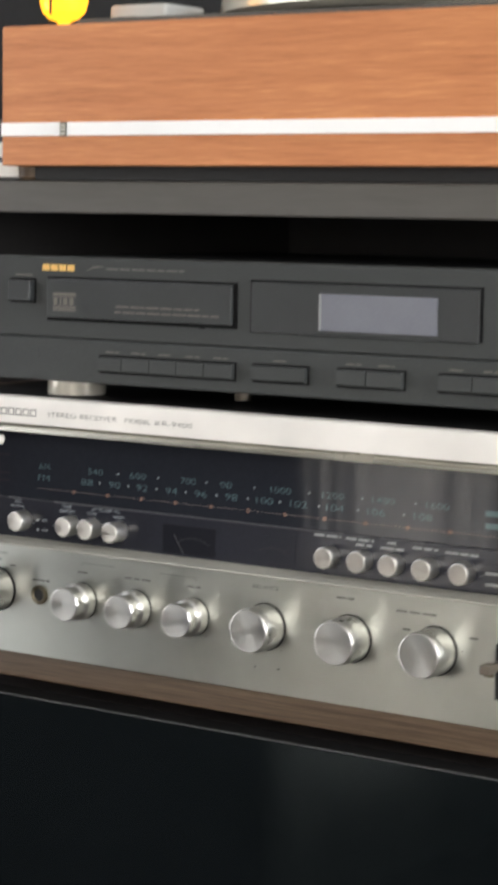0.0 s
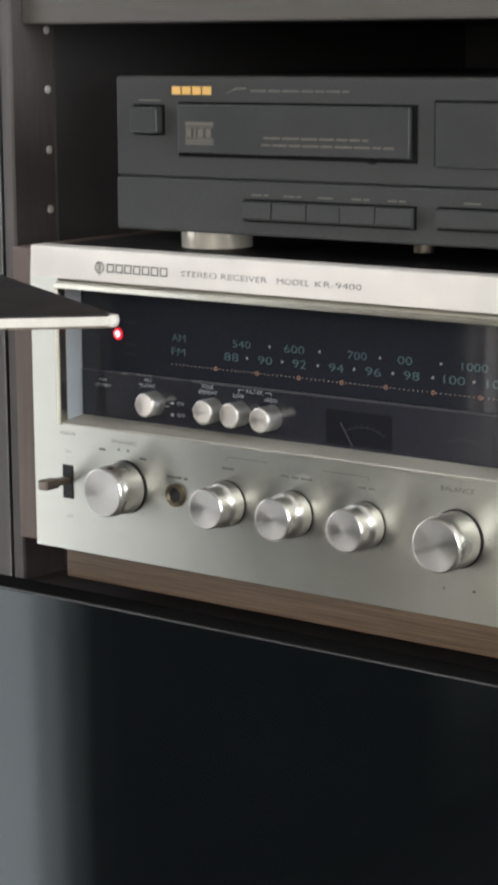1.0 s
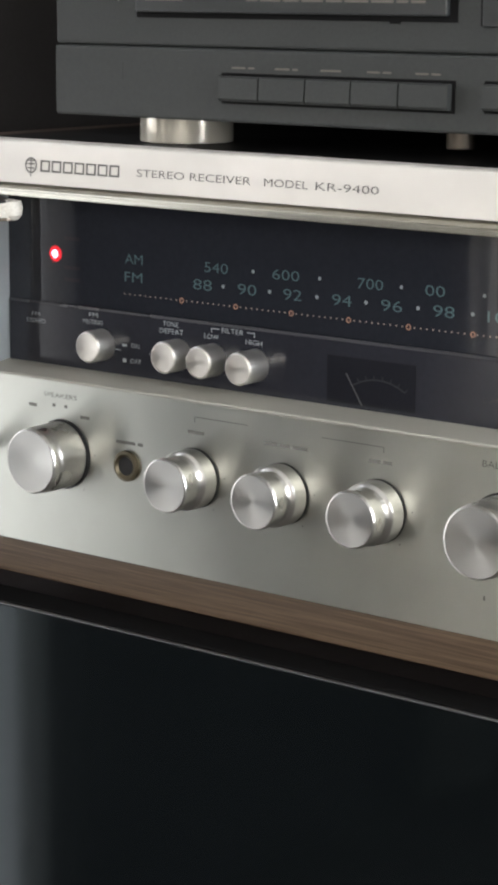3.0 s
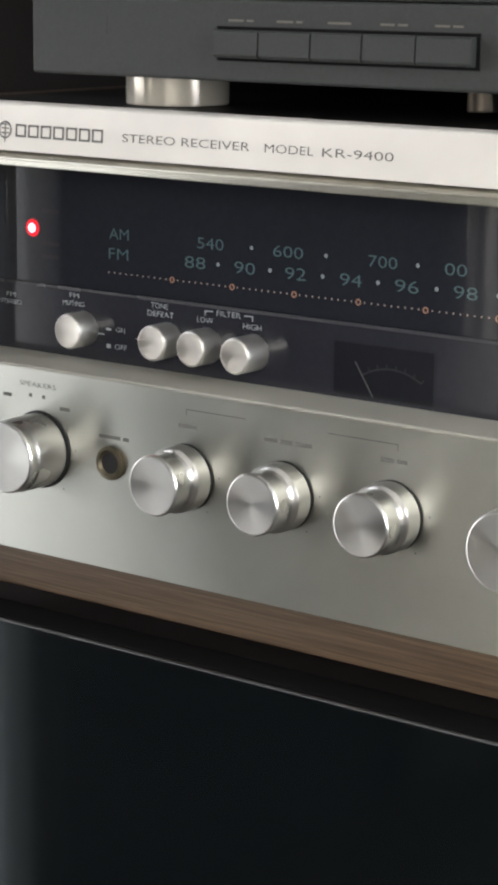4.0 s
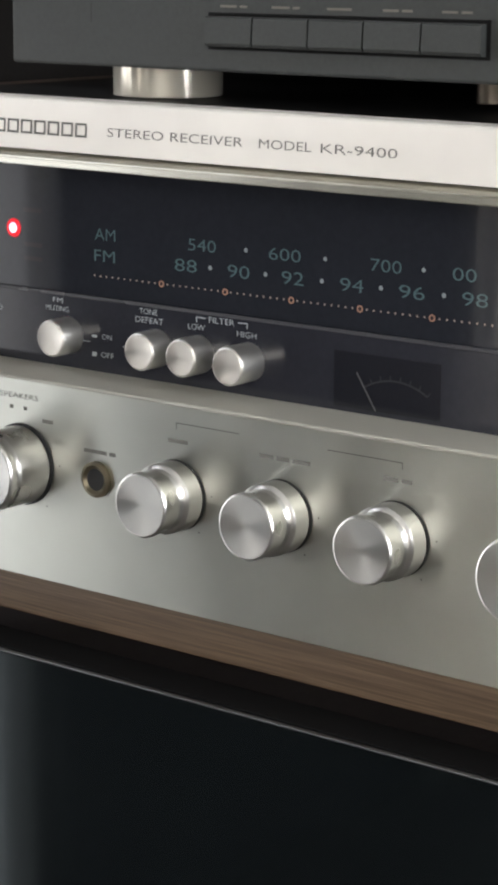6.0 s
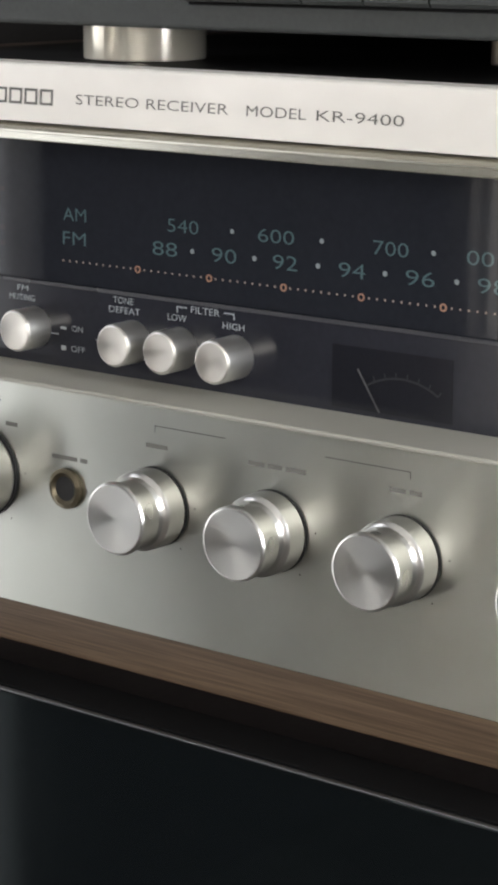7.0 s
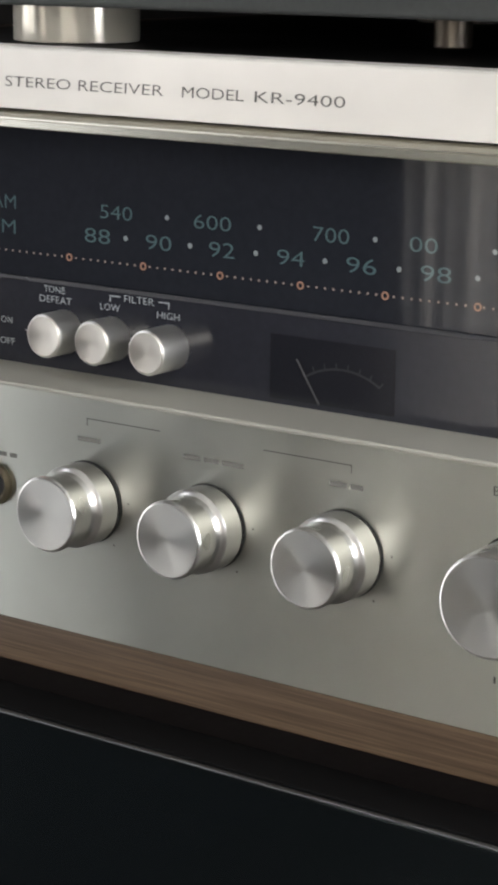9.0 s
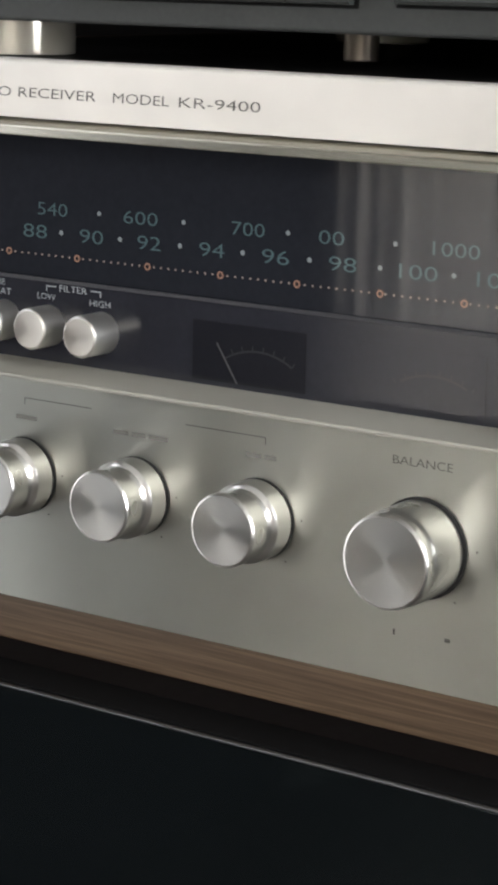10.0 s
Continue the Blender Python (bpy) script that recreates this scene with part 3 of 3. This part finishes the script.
for x, out in ((0.0678, 0.0088), (0.1044, 0.0088), (0.1209, 0.0090), (0.1401, 0.0105), (0.2855, 0.009), (0.3062, 0.009), (0.3259, 0.009), (0.3467, 0.0095), (0.3687, 0.009)):
    push_button(x, out)


# large turned knobs
def knob_meshes(r, length, step):
    face = lathe(B(), [(0.0, 0.0003), (0.0006, 0.0003), (0.3 * r, 0.00024), (0.6 * r, 0.00012), (r - 0.0007, 0.0)], 56)
    m = length * step
    f, waist = (0.0009, 0.0008) if step > 0.4 else (0.0004, 0.0002)
    rim = lathe(B(), [(r - 0.0007, 0.0), (r - 0.0003, 0.00015), (r, 0.0007), (r, 0.0016), (r - waist, 0.0023), (r - waist, m - 0.0016), (r - 0.3 * waist, m - 0.0005),
                      (r + 0.5 * f, m), (r + f, m + 0.0007), (r + f, length * 0.97), (r + f - 0.0004, length)], 64)
    # black ring at the knob's base stands in for contact shadow and grime
    shade_ring = lathe(B(), [(r - 0.0004, length - 0.0001), (r + 0.0011, length - 0.0001), (r + 0.0011, length + 0.0007)], 40)
    return to_mesh("knob_face", face, M_KNOB), to_mesh("knob_body", rim, M_KNOB_SIDE), to_mesh("shade_ring", shade_ring, M_BLACK)


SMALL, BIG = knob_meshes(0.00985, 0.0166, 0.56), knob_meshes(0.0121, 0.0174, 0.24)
turn = random.Random(5)


def knob(x, z, meshes, y0, label):
    body = new("knob", meshes[1])
    body.parent = rec
    body.location = (x, y0, z)
    tagged(body, label)
    for me in (meshes[0], meshes[2]):
        o = new(me.name, me)
        o.parent = body
    body.rotation_euler = (0, turn.uniform(-1.2, 1.2), 0)
    return body


for x in (0.1248, 0.1642, 0.2045):
    knob(x, 0.7387, SMALL, -0.0172, "turned aluminium tone knob with a waisted grip")
for x in (0.0612, 0.2536, 0.3082, 0.3602):
    knob(x, 0.7389, BIG, -0.0180, "large turned aluminium knob with a spun face")
# headphone socket
jack = part("headphone_socket", lathe(B(), [(0.0058, 0.0), (0.0057, -0.0012), (0.0046, -0.0016), (0.0034, -0.0008), (0.0031, 0.006), (0.0, 0.006)], 32), M_BRASS, rec, "dull brass headphone socket", at=(0.0929, -0.0001, 0.7387))
part("socket_hole", lathe(B(), [(0.0035, -0.0009), (0.0, -0.0009)], 24), M_BLACK, jack)


# lever switches in slots
def lever(x, zc, up, h=0.0085):
    slot = part("lever_slot", bx(x - 0.0034, x + 0.0034, -0.0006, 0.0, zc - h, zc + h, bevel=0.0002, seg=1), M_BLACK, rec, "black slot of a lever switch")
    bm = B()
    box(bm, x - 0.0026, x + 0.0026, -0.0165, -0.0004, zc + up - 0.0016, zc + up + 0.0016, 0.0007, 2)
    box(bm, x - 0.0030, x + 0.0030, -0.0190, -0.0095, zc + up - 0.0025, zc + up + 0.0025, 0.0008, 2)
    part("lever", bm, M_BRONZE, slot, "dark bronze lever")


lever(0.0226, 0.7370, 0.0010)
for x in (0.3990, 0.4270, 0.4550):
    lever(x, 0.7325, 0.004, 0.0146)
part("pilot_mark", bx(0.3893, 0.3946, -0.0004, 0.0, 0.7290, 0.7312), M_BRASS, rec)
# the wide tuning knob at the far end
part("tuning_knob", lathe(B(), [(0.0, -0.024), (0.020, -0.024), (0.0215, -0.0225), (0.022, -0.02), (0.022, 0.0)], 56), M_KNOB_SIDE, rec, "wide turned aluminium tuning knob", at=(0.482, 0, 0.800))

# printing on the faceplate
YF = -0.0001
word("POWER", 0.0232, 0.7615, 0.0100, 0.0016, YF, M_FADED, plate)
word("ON", 0.0232, 0.7524, 0.0040, 0.0015, YF, M_FADED, plate)
word("OFF", 0.0233, 0.7194, 0.0046, 0.0015, YF, M_FADED, plate)
word("SPEAKERS", 0.0600, 0.7608, 0.0165, 0.0017, YF, M_FADED, plate)
word("BALANCE", 0.2532, 0.7606, 0.0172, 0.0022, YF, M_INK, plate)
for x0, x1, z in ((0.0875, 0.1005, 0.7473), (0.1215, 0.1300, 0.7553), (0.1560, 0.1745, 0.7556), (0.2000, 0.2095, 0.7555), (0.2990, 0.3100, 0.7603), (0.3360, 0.3610, 0.7574),
                  (0.0440, 0.0480, 0.7560), (0.0560, 0.0575, 0.7570), (0.0620, 0.0635, 0.7570), (0.0700, 0.0745, 0.7540), (0.3800, 0.3850, 0.7480), (0.3400, 0.3450, 0.7480)):
    line_of_bars(x0, x1, z, 0.0006, YF, M_FADED, plate)
bar(0.1246, 0.1485, 0.76075, 0.7610, YF, M_INK, plate)
bar(0.1804, 0.2062, 0.76055, 0.7608, YF, M_INK, plate)
bar(0.1246, 0.12485, 0.7590, 0.76075, YF, M_INK, plate)
bar(0.20595, 0.2062, 0.7588, 0.76055, YF, M_INK, plate)
bm = B()
for kx, r in ((0.1248, 0.0135), (0.1642, 0.0135), (0.2045, 0.0135), (0.2536, 0.0160), (0.3082, 0.0160), (0.3602, 0.0160), (0.0612, 0.0160)):
    for i in (0, 2, 9, 10):
        a = radians(-50 + 28 * i)
        disc(bm, kx + r * math.cos(a), 0.7388 + r * math.sin(a), YF, 0.00032, 6)
tagged(part("printed_ticks", bm, M_FADED, plate), kind="stuff")
bar(0.2464, 0.2470, 0.7150, 0.7166, YF, M_INK, plate)
bar(0.2614, 0.2630, 0.7158, 0.7168, YF, M_INK, plate)


# printing on the leaning band
def lean(ob):
    for v in ob.data.vertices:
        v.co.y += (v.co.z - WZ1) / (ZT - 0.0006 - WZ1) * 0.0010
    return ob


ZN = 0.8456
lean(lettering("STEREO RECEIVER", 0.0976, 0.1488, ZN - 0.0013, ZN + 0.0013, YF, M_INK, band))
lean(lettering("MODEL", 0.1546, 0.1730, ZN - 0.0013, ZN + 0.0013, YF, M_INK, band))
lean(lettering("KR-9400", 0.1762, 0.2018, ZN - 0.0013, ZN + 0.0013, YF, M_INK, band))
# the maker's mark: a round badge and seven plain blocks
bm = lathe(B(), [(0.0024, YF), (0.0024, YF - 0.0001), (0.0029, YF - 0.0001), (0.0029, YF)], 24, 0.0462, ZN)
box(bm, 0.0460, 0.0464, YF - 0.0001, YF, ZN - 0.0040, ZN + 0.0028)
for dz in (-0.001, 0.0005, 0.0018):
    box(bm, 0.0445, 0.0479, YF - 0.0001, YF, ZN + dz - 0.0002, ZN + dz + 0.0002)
lean(part("round_badge", bm, M_INK, band, "dark round emblem printed on the band"))
for i in range(7):
    x0 = 0.0510 + i * 0.00562
    bm = B()
    w, h, t = 0.0046, 0.0021, 0.00062
    for a, b, c, d in ((x0, x0 + t, -h, h), (x0 + w - t, x0 + w, -h, h), (x0 + t, x0 + w - t, h - t, h), (x0 + t, x0 + w - t, -h, -h + t)):
        box(bm, a, b, YF - 0.0001, YF, ZN + c, ZN + d)
    lean(part("emblem_block", bm, M_INK, band))

# walnut case, base rail and feet
part("case_side", bx(-0.0125, 0.0, 0.0005, 0.34, 0.7040, 0.8530, bevel=0.0008), M_CASE, rec)
part("case_side", bx(PW, PW + 0.0125, 0.0005, 0.34, 0.7040, 0.8530, bevel=0.0008), M_CASE, rec)
part("case_top", bx(0.0, PW, 0.0125, 0.34, 0.845, 0.8530), M_BLACK, rec, "dark vented case top")
part("chassis", bx(0.0, PW, 0.022, 0.335, 0.7005, 0.764), M_BLACK, rec)
part("base_rail", bx(0.0070, PW - 0.007, 0.014, 0.32, 0.6834, 0.7020, bevel=0.0008), M_WALNUT, rec, "streaked walnut rail under the faceplate")
ft = lathe(B(), [(0.0, 0.0), (0.014, 0.0), (0.016, 0.0015), (0.016, 0.0120)], 24, axis="z")
ft = part("rubber_foot", ft, M_BLACK, rec, at=(0.06, 0.07, 0.6715))
for x, y in ((0.475, 0.07), (0.06, 0.28), (0.475, 0.28)):
    repeat(ft, (x, y, 0.6715))

# ---------------------------------------------------------------- compact disc player
# it stands a little askew on the receiver; its own x runs along the front, y goes in
cd = thing("cd_player", (0.0511, 0.0091, 0), "charcoal plastic compact disc player standing on the receiver", "cd player")
cd.rotation_euler = (0, 0, radians(1.98))
CW = 0.430
CZ0, CZ1, CZS = 0.8643, 0.9370, 0.8895
part("case", bx(0.004, CW - 0.004, 0.012, 0.27, CZ0 + 0.003, CZ1 - 0.001, bevel=0.001), M_BLACK, cd)
front = part("front_panel", bx(0, CW, 0, 0.013, CZS + 0.0002, CZ1, bevel=0.0014, seg=3), M_CD, cd, "charcoal front panel")
lower = part("lower_panel", bx(0, CW, -0.0007, 0.013, CZ0, CZS, bevel=0.0012, seg=3), M_CD, cd, "charcoal lower panel, a step proud")
YC = -0.0001
TX0, TX1, TZ0, TZ1 = 0.0393, 0.1676, 0.9016, 0.9242
# gap round the tray; its extra width at right draws the tray's shadow
bm = B()
box(bm, TX0 - 0.0009, TX1 + 0.0028, -0.0004, 0.001, TZ0 - 0.0019, TZ1 + 0.0011)
box(bm, 0.1448, 0.1486, -0.0005, 0.001, TZ0 - 0.0026, TZ0 - 0.0012)
part("tray_gap_and_shade", bm, M_GAP, cd)
tray = part("disc_tray", bx(TX0, TX1, -0.0026, 0, TZ0, TZ1, bevel=0.0006), M_CDDARK, cd, "dark disc tray front")
YT = -0.0027
# the disc mark: a framed block of upright strokes between two bars
for z0, z1 in ((0.9056, 0.9064), (0.9082, 0.9087), (0.9134, 0.9139), (0.9144, 0.9162)):
    bar(0.0440, 0.0606, z0, z1, YT, M_CREAM, tray)
for k, w in enumerate((0.0030, 0.0012, 0.0032, 0.0030)):
    u = 0.0444 + (0.0, 0.0046, 0.0070, 0.0116)[k]
    bar(u, u + w, 0.9091, 0.9130, YT, M_CREAM, tray)
bar(0.0440, 0.0606, 0.9068, 0.9078, YT, M_CREAM, tray)
line_of_bars(0.0890, 0.1465, 0.9094, 0.0005, YT, M_CREAM, tray)
line_of_bars(0.0880, 0.1605, 0.9062, 0.0005, YT, M_CREAM, tray)
part("display_frame", bx(0.1790, 0.3215, -0.0006, 0.001, 0.8988, 0.9274, bevel=0.0003), M_GAP, cd)
win = part("display_window", bx(0.1801, 0.3197, -0.0014, 0, 0.8985, 0.9263, bevel=0.0004), M_CDDARK, cd, "dark glossy display window")
part("display", bx(0.2236, 0.2956, -0.0019, -0.0010, 0.9013, 0.9212), M_LCD, win, "grey-violet unlit display")
bar(0.2236, 0.2250, 0.9015, 0.9210, -0.00192, M_GREYPRINT, win)
part("power_button", bx(0.0122, 0.0284, -0.0050, 0.001, 0.9106, 0.9226, bevel=0.0007), M_CDDARK, cd, "square power button")
part("button_gap", bx(0.0112, 0.0298, -0.0003, 0.0005, 0.9094, 0.9239), M_GAP, cd)
bar(0.0142, 0.0272, 0.9254, 0.9261, YC, M_CREAM, front)
# gold maker's blocks, plain shapes only
for i in range(4):
    x0 = 0.0345 + i * 0.0060
    bm = B()
    box(bm, x0, x0 + 0.0051, YC - 0.0003, YC, 0.9286, 0.9324)
    box(bm, x0 + 0.0020, x0 + 0.0030, YC - 0.00035, YC, 0.9309 if i % 2 else 0.9286, 0.9324 if i % 2 else 0.9302)
    part("emblem_block", bm, M_GOLD, front)
bm = B()
prism(bm, [(0.0660, 0.9295), (0.0676, 0.9295), (0.0710, 0.9318), (0.0780, 0.9320), (0.0778, 0.9314), (0.0716, 0.9311)], YC - 0.00003, YC)
part("printed_flourish", bm, M_CREAM, front)
line_of_bars(0.0800, 0.1345, 0.9306, 0.0005, YC, mat("faint_print", (0.10, 0.095, 0.085), 0.5), front)
# button rows in their recesses
YB = -0.0007


def key_row(edges, z0, z1):
    part("key_recess", bx(edges[0] - 0.0004, edges[-1] + 0.0009, YB - 0.0003, YB + 0.0005, z0 - 0.0008, z1 + 0.0010), M_GAP, cd)
    for a, b in zip(edges, edges[1:]):
        bm = B()
        pts = [(YB, z0), (YB - 0.0026, z0 + 0.0003), (YB - 0.0034, z0 + 0.0012), (YB - 0.0030, z1 - 0.0006), (YB - 0.0024, z1 - 0.0001), (YB, z1)]
        p = [bm.verts.new((a + 0.0003, y, z)) for y, z in pts]
        q = [bm.verts.new((b - 0.0003, y, z)) for y, z in pts]
        bm.faces.new(p)
        bm.faces.new(q)
        for i in range(len(pts)):
            j = (i + 1) % len(pts)
            bm.faces.new((p[i], p[j], q[j], q[i]))
        bmesh.ops.recalc_face_normals(bm, faces=bm.faces)
        part("key", bm, M_CD, cd)
        line_of_bars((a + b) / 2 - 0.0048, (a + b) / 2 + 0.0048, z1 + 0.0028, 0.00035, YB - 0.0001, M_CREAM, lower)


key_row((0.0770, 0.0941, 0.1134, 0.1318, 0.1505, 0.1696), 0.8715, 0.8803)
key_row((0.1818, 0.2169), 0.8720, 0.8806)
key_row((0.2360, 0.2545, 0.2765), 0.8720, 0.8812)
key_row((0.2975, 0.3175, 0.3375, 0.3575), 0.8722, 0.8812)
bar(0.0322, 0.0324, 0.8775, 0.8835, YB - 0.0001, M_BLACK, lower)
foot = lathe(B(), [(0.0, 0.0), (0.0173, 0.0), (0.0177, 0.0003), (0.0177, 0.0111), (0.0173, 0.0115)], 48, axis="z")
foot = part("foot", foot, M_CHROME, cd, "polished metal foot", at=(0.0276, 0.043, 0.8533))
for x, y in ((0.395, 0.044), (0.0392, 0.250), (0.395, 0.250)):
    repeat(foot, (x, y, 0.8533))

part("transport_screw", lathe(B(), [(0.0, 0.8552), (0.0046, 0.8552), (0.0050, 0.8557), (0.0050, 0.8680)], 28, 0.1424, 0.051, axis="z"), M_BRONZE, cd, "small bright metal screw under the case")

# ---------------------------------------------------------------- turntable on the top board
tt = thing("turntable", (0, 0, 0), "teak-veneered turntable with a bright white trim strip, on the cabinet", "turntable")
QX, QW, QY = 0.0381, 0.46, 0.0284
part("base", bx(QX + 0.016, QX + QW - 0.016, QY + 0.012, QY + 0.33, 0.9815, 0.9905), M_BLACK, tt)
part("plinth", bx(QX, QX + QW, QY, QY + 0.36, 0.9897, 1.0720, bevel=0.0010), M_TEAK, tt, "orange-brown teak plinth")
part("trim_strip", bx(QX + 0.0004, QX + QW - 0.0004, QY - 0.0014, QY + 0.001, 1.0072, 1.0151, bevel=0.0003), M_WHITE, tt, "bright white metal strip")
bm = B()
box(bm, 0.0845, 0.0893, QY - 0.0022, QY - 0.0010, 1.0068, 1.0152)
part("emblem", bm, M_INK, tt)
for z in (1.0085, 1.0108, 1.0131):
    part("emblem_line", bx(0.0850, 0.0888, QY - 0.0026, QY - 0.0020, z - 0.0006, z + 0.0006), M_CHROME, tt)
part("foot", lathe(B(), [(0.0, 0.9815), (0.006, 0.9815), (0.0085, 0.9835), (0.009, 0.9897)], 28, 0.0475, QY + 0.018, axis="z"), M_WALNUT, tt, "rounded wooden foot")
part("deck_plate", bx(QX + 0.045, QX + QW - 0.008, QY + 0.014, QY + 0.35, 1.0718, 1.0758, bevel=0.001), M_SHELF, tt, "grey deck plate")
part("platter", lathe(B(), [(0.0, 1.0925), (0.145, 1.0925), (0.149, 1.0905), (0.149, 1.0825), (0.140, 1.0795)], 72, QX + 0.215, QY + 0.18, axis="z"), M_CHROME, tt, "bright metal platter")
part("platter_bearing", lathe(B(), [(0.0, 1.0757), (0.128, 1.0757), (0.128, 1.0796), (0.0, 1.0796)], 64, QX + 0.215, QY + 0.18, axis="z"), M_BLACK, tt)
part("control_plate", bx(QX + 0.046, QX + 0.088, QY + 0.045, QY + 0.085, 1.0758, 1.0865, bevel=0.002), M_PAPER, tt, "light grey control block")
part("control_slot", bx(QX + 0.049, QX + 0.066, QY + 0.0440, QY + 0.0455, 1.0768, 1.0792), M_BLACK, tt)

amber = thing("amber_lamp", (0.0580, 0.062, 1.0720), "small amber glass lamp glowing orange on the turntable", "lamp")
part("glass", lathe(B(), [(0.0036, 0.002), (0.0042, 0.0045), (0.0090, 0.0062), (0.0132, 0.0105), (0.0148, 0.0170), (0.0148, 0.042), (0.011, 0.050), (0.0, 0.052)], 32, axis="z"), M_AMBER, amber)
part("wire", bx(0.0016, 0.0028, -0.0156, -0.0148, 0.008, 0.044), M_BLACK, amber)
part("stand", lathe(B(), [(0.0, 0.0), (0.0044, 0.0), (0.0046, 0.0008), (0.0038, 0.0022), (0.0, 0.0024)], 24, axis="z"), M_GOLD, amber)

# stand-in for an unidentified glossy object; white panels model mirrored window panes
M_LANTERN = speckled(mat("dark_grey_enamel", (0.05, 0.05, 0.052), 0.3), 25, (0.040, 0.040, 0.043), (0.060, 0.060, 0.063), 0.22, 0.34, 0.1)
M_GLINT = speckled(mat("white_pane_glint", (0.85, 0.85, 0.83), 0.4), 30, (0.80, 0.80, 0.78), (0.88, 0.88, 0.86), 0.35, 0.5, 0.1)
lantern = thing("lantern", (-0.012, 0.107, 0.9816), "small rounded dark grey object, its window reflections built as white panels", "lantern")
LR = 0.045
part("body", lathe(B(), [(0.0, 0.0), (LR - 0.002, 0.0), (LR, 0.0012), (LR, 0.025), (LR - 0.002, 0.030), (LR - 0.007, 0.0345), (LR - 0.016, 0.038), (0.014, 0.040), (0.0, 0.040)], 72, axis="z"), M_LANTERN, lantern)


def curved_glint(z0, z1, span, n=14):
    """A rounded white panel bent round the body as a mirrored window pane, its middle at angle 0."""
    bm, cols = B(), []
    for i in range(n + 1):
        u = 2 * i / n - 1
        cutback = 0.0026 * max(0.0, (abs(u) - 0.8) / 0.2) ** 2
        a = u * span / 2
        ring = []
        for r in (LR - 0.0008, LR + 0.0006):
            for z in (z0 + cutback, z1 - cutback):
                ring.append(bm.verts.new((r * math.cos(a), r * math.sin(a), z)))
        cols.append(ring)
    for p, q in zip(cols, cols[1:]):
        bm.faces.new((p[2], q[2], q[3], p[3]))
        bm.faces.new((p[0], q[0], q[2], p[2]))
        bm.faces.new((p[1], p[3], q[3], q[1]))
    bm.faces.new((cols[0][0], cols[0][2], cols[0][3], cols[0][1]))
    bm.faces.new((cols[-1][0], cols[-1][1], cols[-1][3], cols[-1][2]))
    bmesh.ops.recalc_face_normals(bm, faces=bm.faces)
    return to_mesh("panel", bm, M_GLINT)


for z0, z1 in ((0.0022, 0.0110), (0.0142, 0.0232)):
    me = curved_glint(z0, z1, radians(39))
    for k in range(8):
        o = new("panel", me)
        o.parent = lantern
        o.rotation_euler = (0, 0, radians(-82 + 22.5 + 45 * k))
tagged(part("side_cabinet", bx(-0.60, -0.056, 0.10, 0.47, FZ, 0.9810, bevel=0.002), M_WENGE), "dark wenge side cabinet beside the media cabinet", "cabinet")

# ---------------------------------------------------------------- side table, its corner reaches into view
tb = thing("side_table", (0, 0, 0), "side table with a dark laminate top and pale edge band", "table")
P0, P1, P2, P3 = Vector((0.2812, -0.2514)), Vector((-0.1190, -0.0240)), Vector((-0.4450, -0.3330)), Vector((-0.0450, -0.5610))
TZ = 0.8652


def rounded(pts, r, n=6):
    out = []
    for i, p in enumerate(pts):
        a, b = (pts[i - 1] - p).normalized(), (pts[(i + 1) % len(pts)] - p).normalized()
        for k in range(n + 1):
            t = k / n
            out.append(((p + a * r) * (1 - t) ** 2 + p * 2 * t * (1 - t) + (p + b * r) * t ** 2))
    return out


outline = rounded([P0, P1, P2, P3], 0.004)
MID = (P0 + P1 + P2 + P3) / 4


def slab(bm, z0, z1, grow):
    ring = [p + (p - MID).normalized() * grow for p in outline]
    lo = [bm.verts.new((p.x, p.y, z0)) for p in ring]
    hi = [bm.verts.new((p.x, p.y, z1)) for p in ring]
    bm.faces.new(hi)
    bm.faces.new(lo)
    for i in range(len(ring)):
        j = (i + 1) % len(ring)
        bm.faces.new((lo[i], lo[j], hi[j], hi[i]))
    bmesh.ops.recalc_face_normals(bm, faces=bm.faces)
    return bm


part("tabletop", slab(B(), TZ - 0.0044, TZ, 0.0), M_SMOKE, tb, "dark laminate top")
part("edge_band", slab(B(), TZ - 0.0036, TZ - 0.0005, 0.0004), M_EDGE, tb, "pale worn edge band")
part("edge_bead", slab(B(), TZ - 0.0043, TZ - 0.0037, 0.0002), M_BRONZE, tb, "dark brown line under the edge band")
part("leg", lathe(B(), [(0.0, FZ), (0.10, FZ), (0.10, FZ + 0.012), (0.018, FZ + 0.02), (0.018, TZ - 0.0048), (0.0, TZ - 0.0048)], 32, -0.400, -0.330, axis="z"), M_GAP, tb)
part("corner_cap", lathe(B(), [(0.0, -0.0032), (0.0018, -0.0030), (0.0026, -0.0020), (0.0028, -0.0004), (0.0024, 0.0010), (0.0, 0.0014)], 20, axis="z"), M_EDGE, tb, "rounded pale corner cap", at=(P0.x - 0.0030, P0.y + 0.0004, TZ - 0.0012))
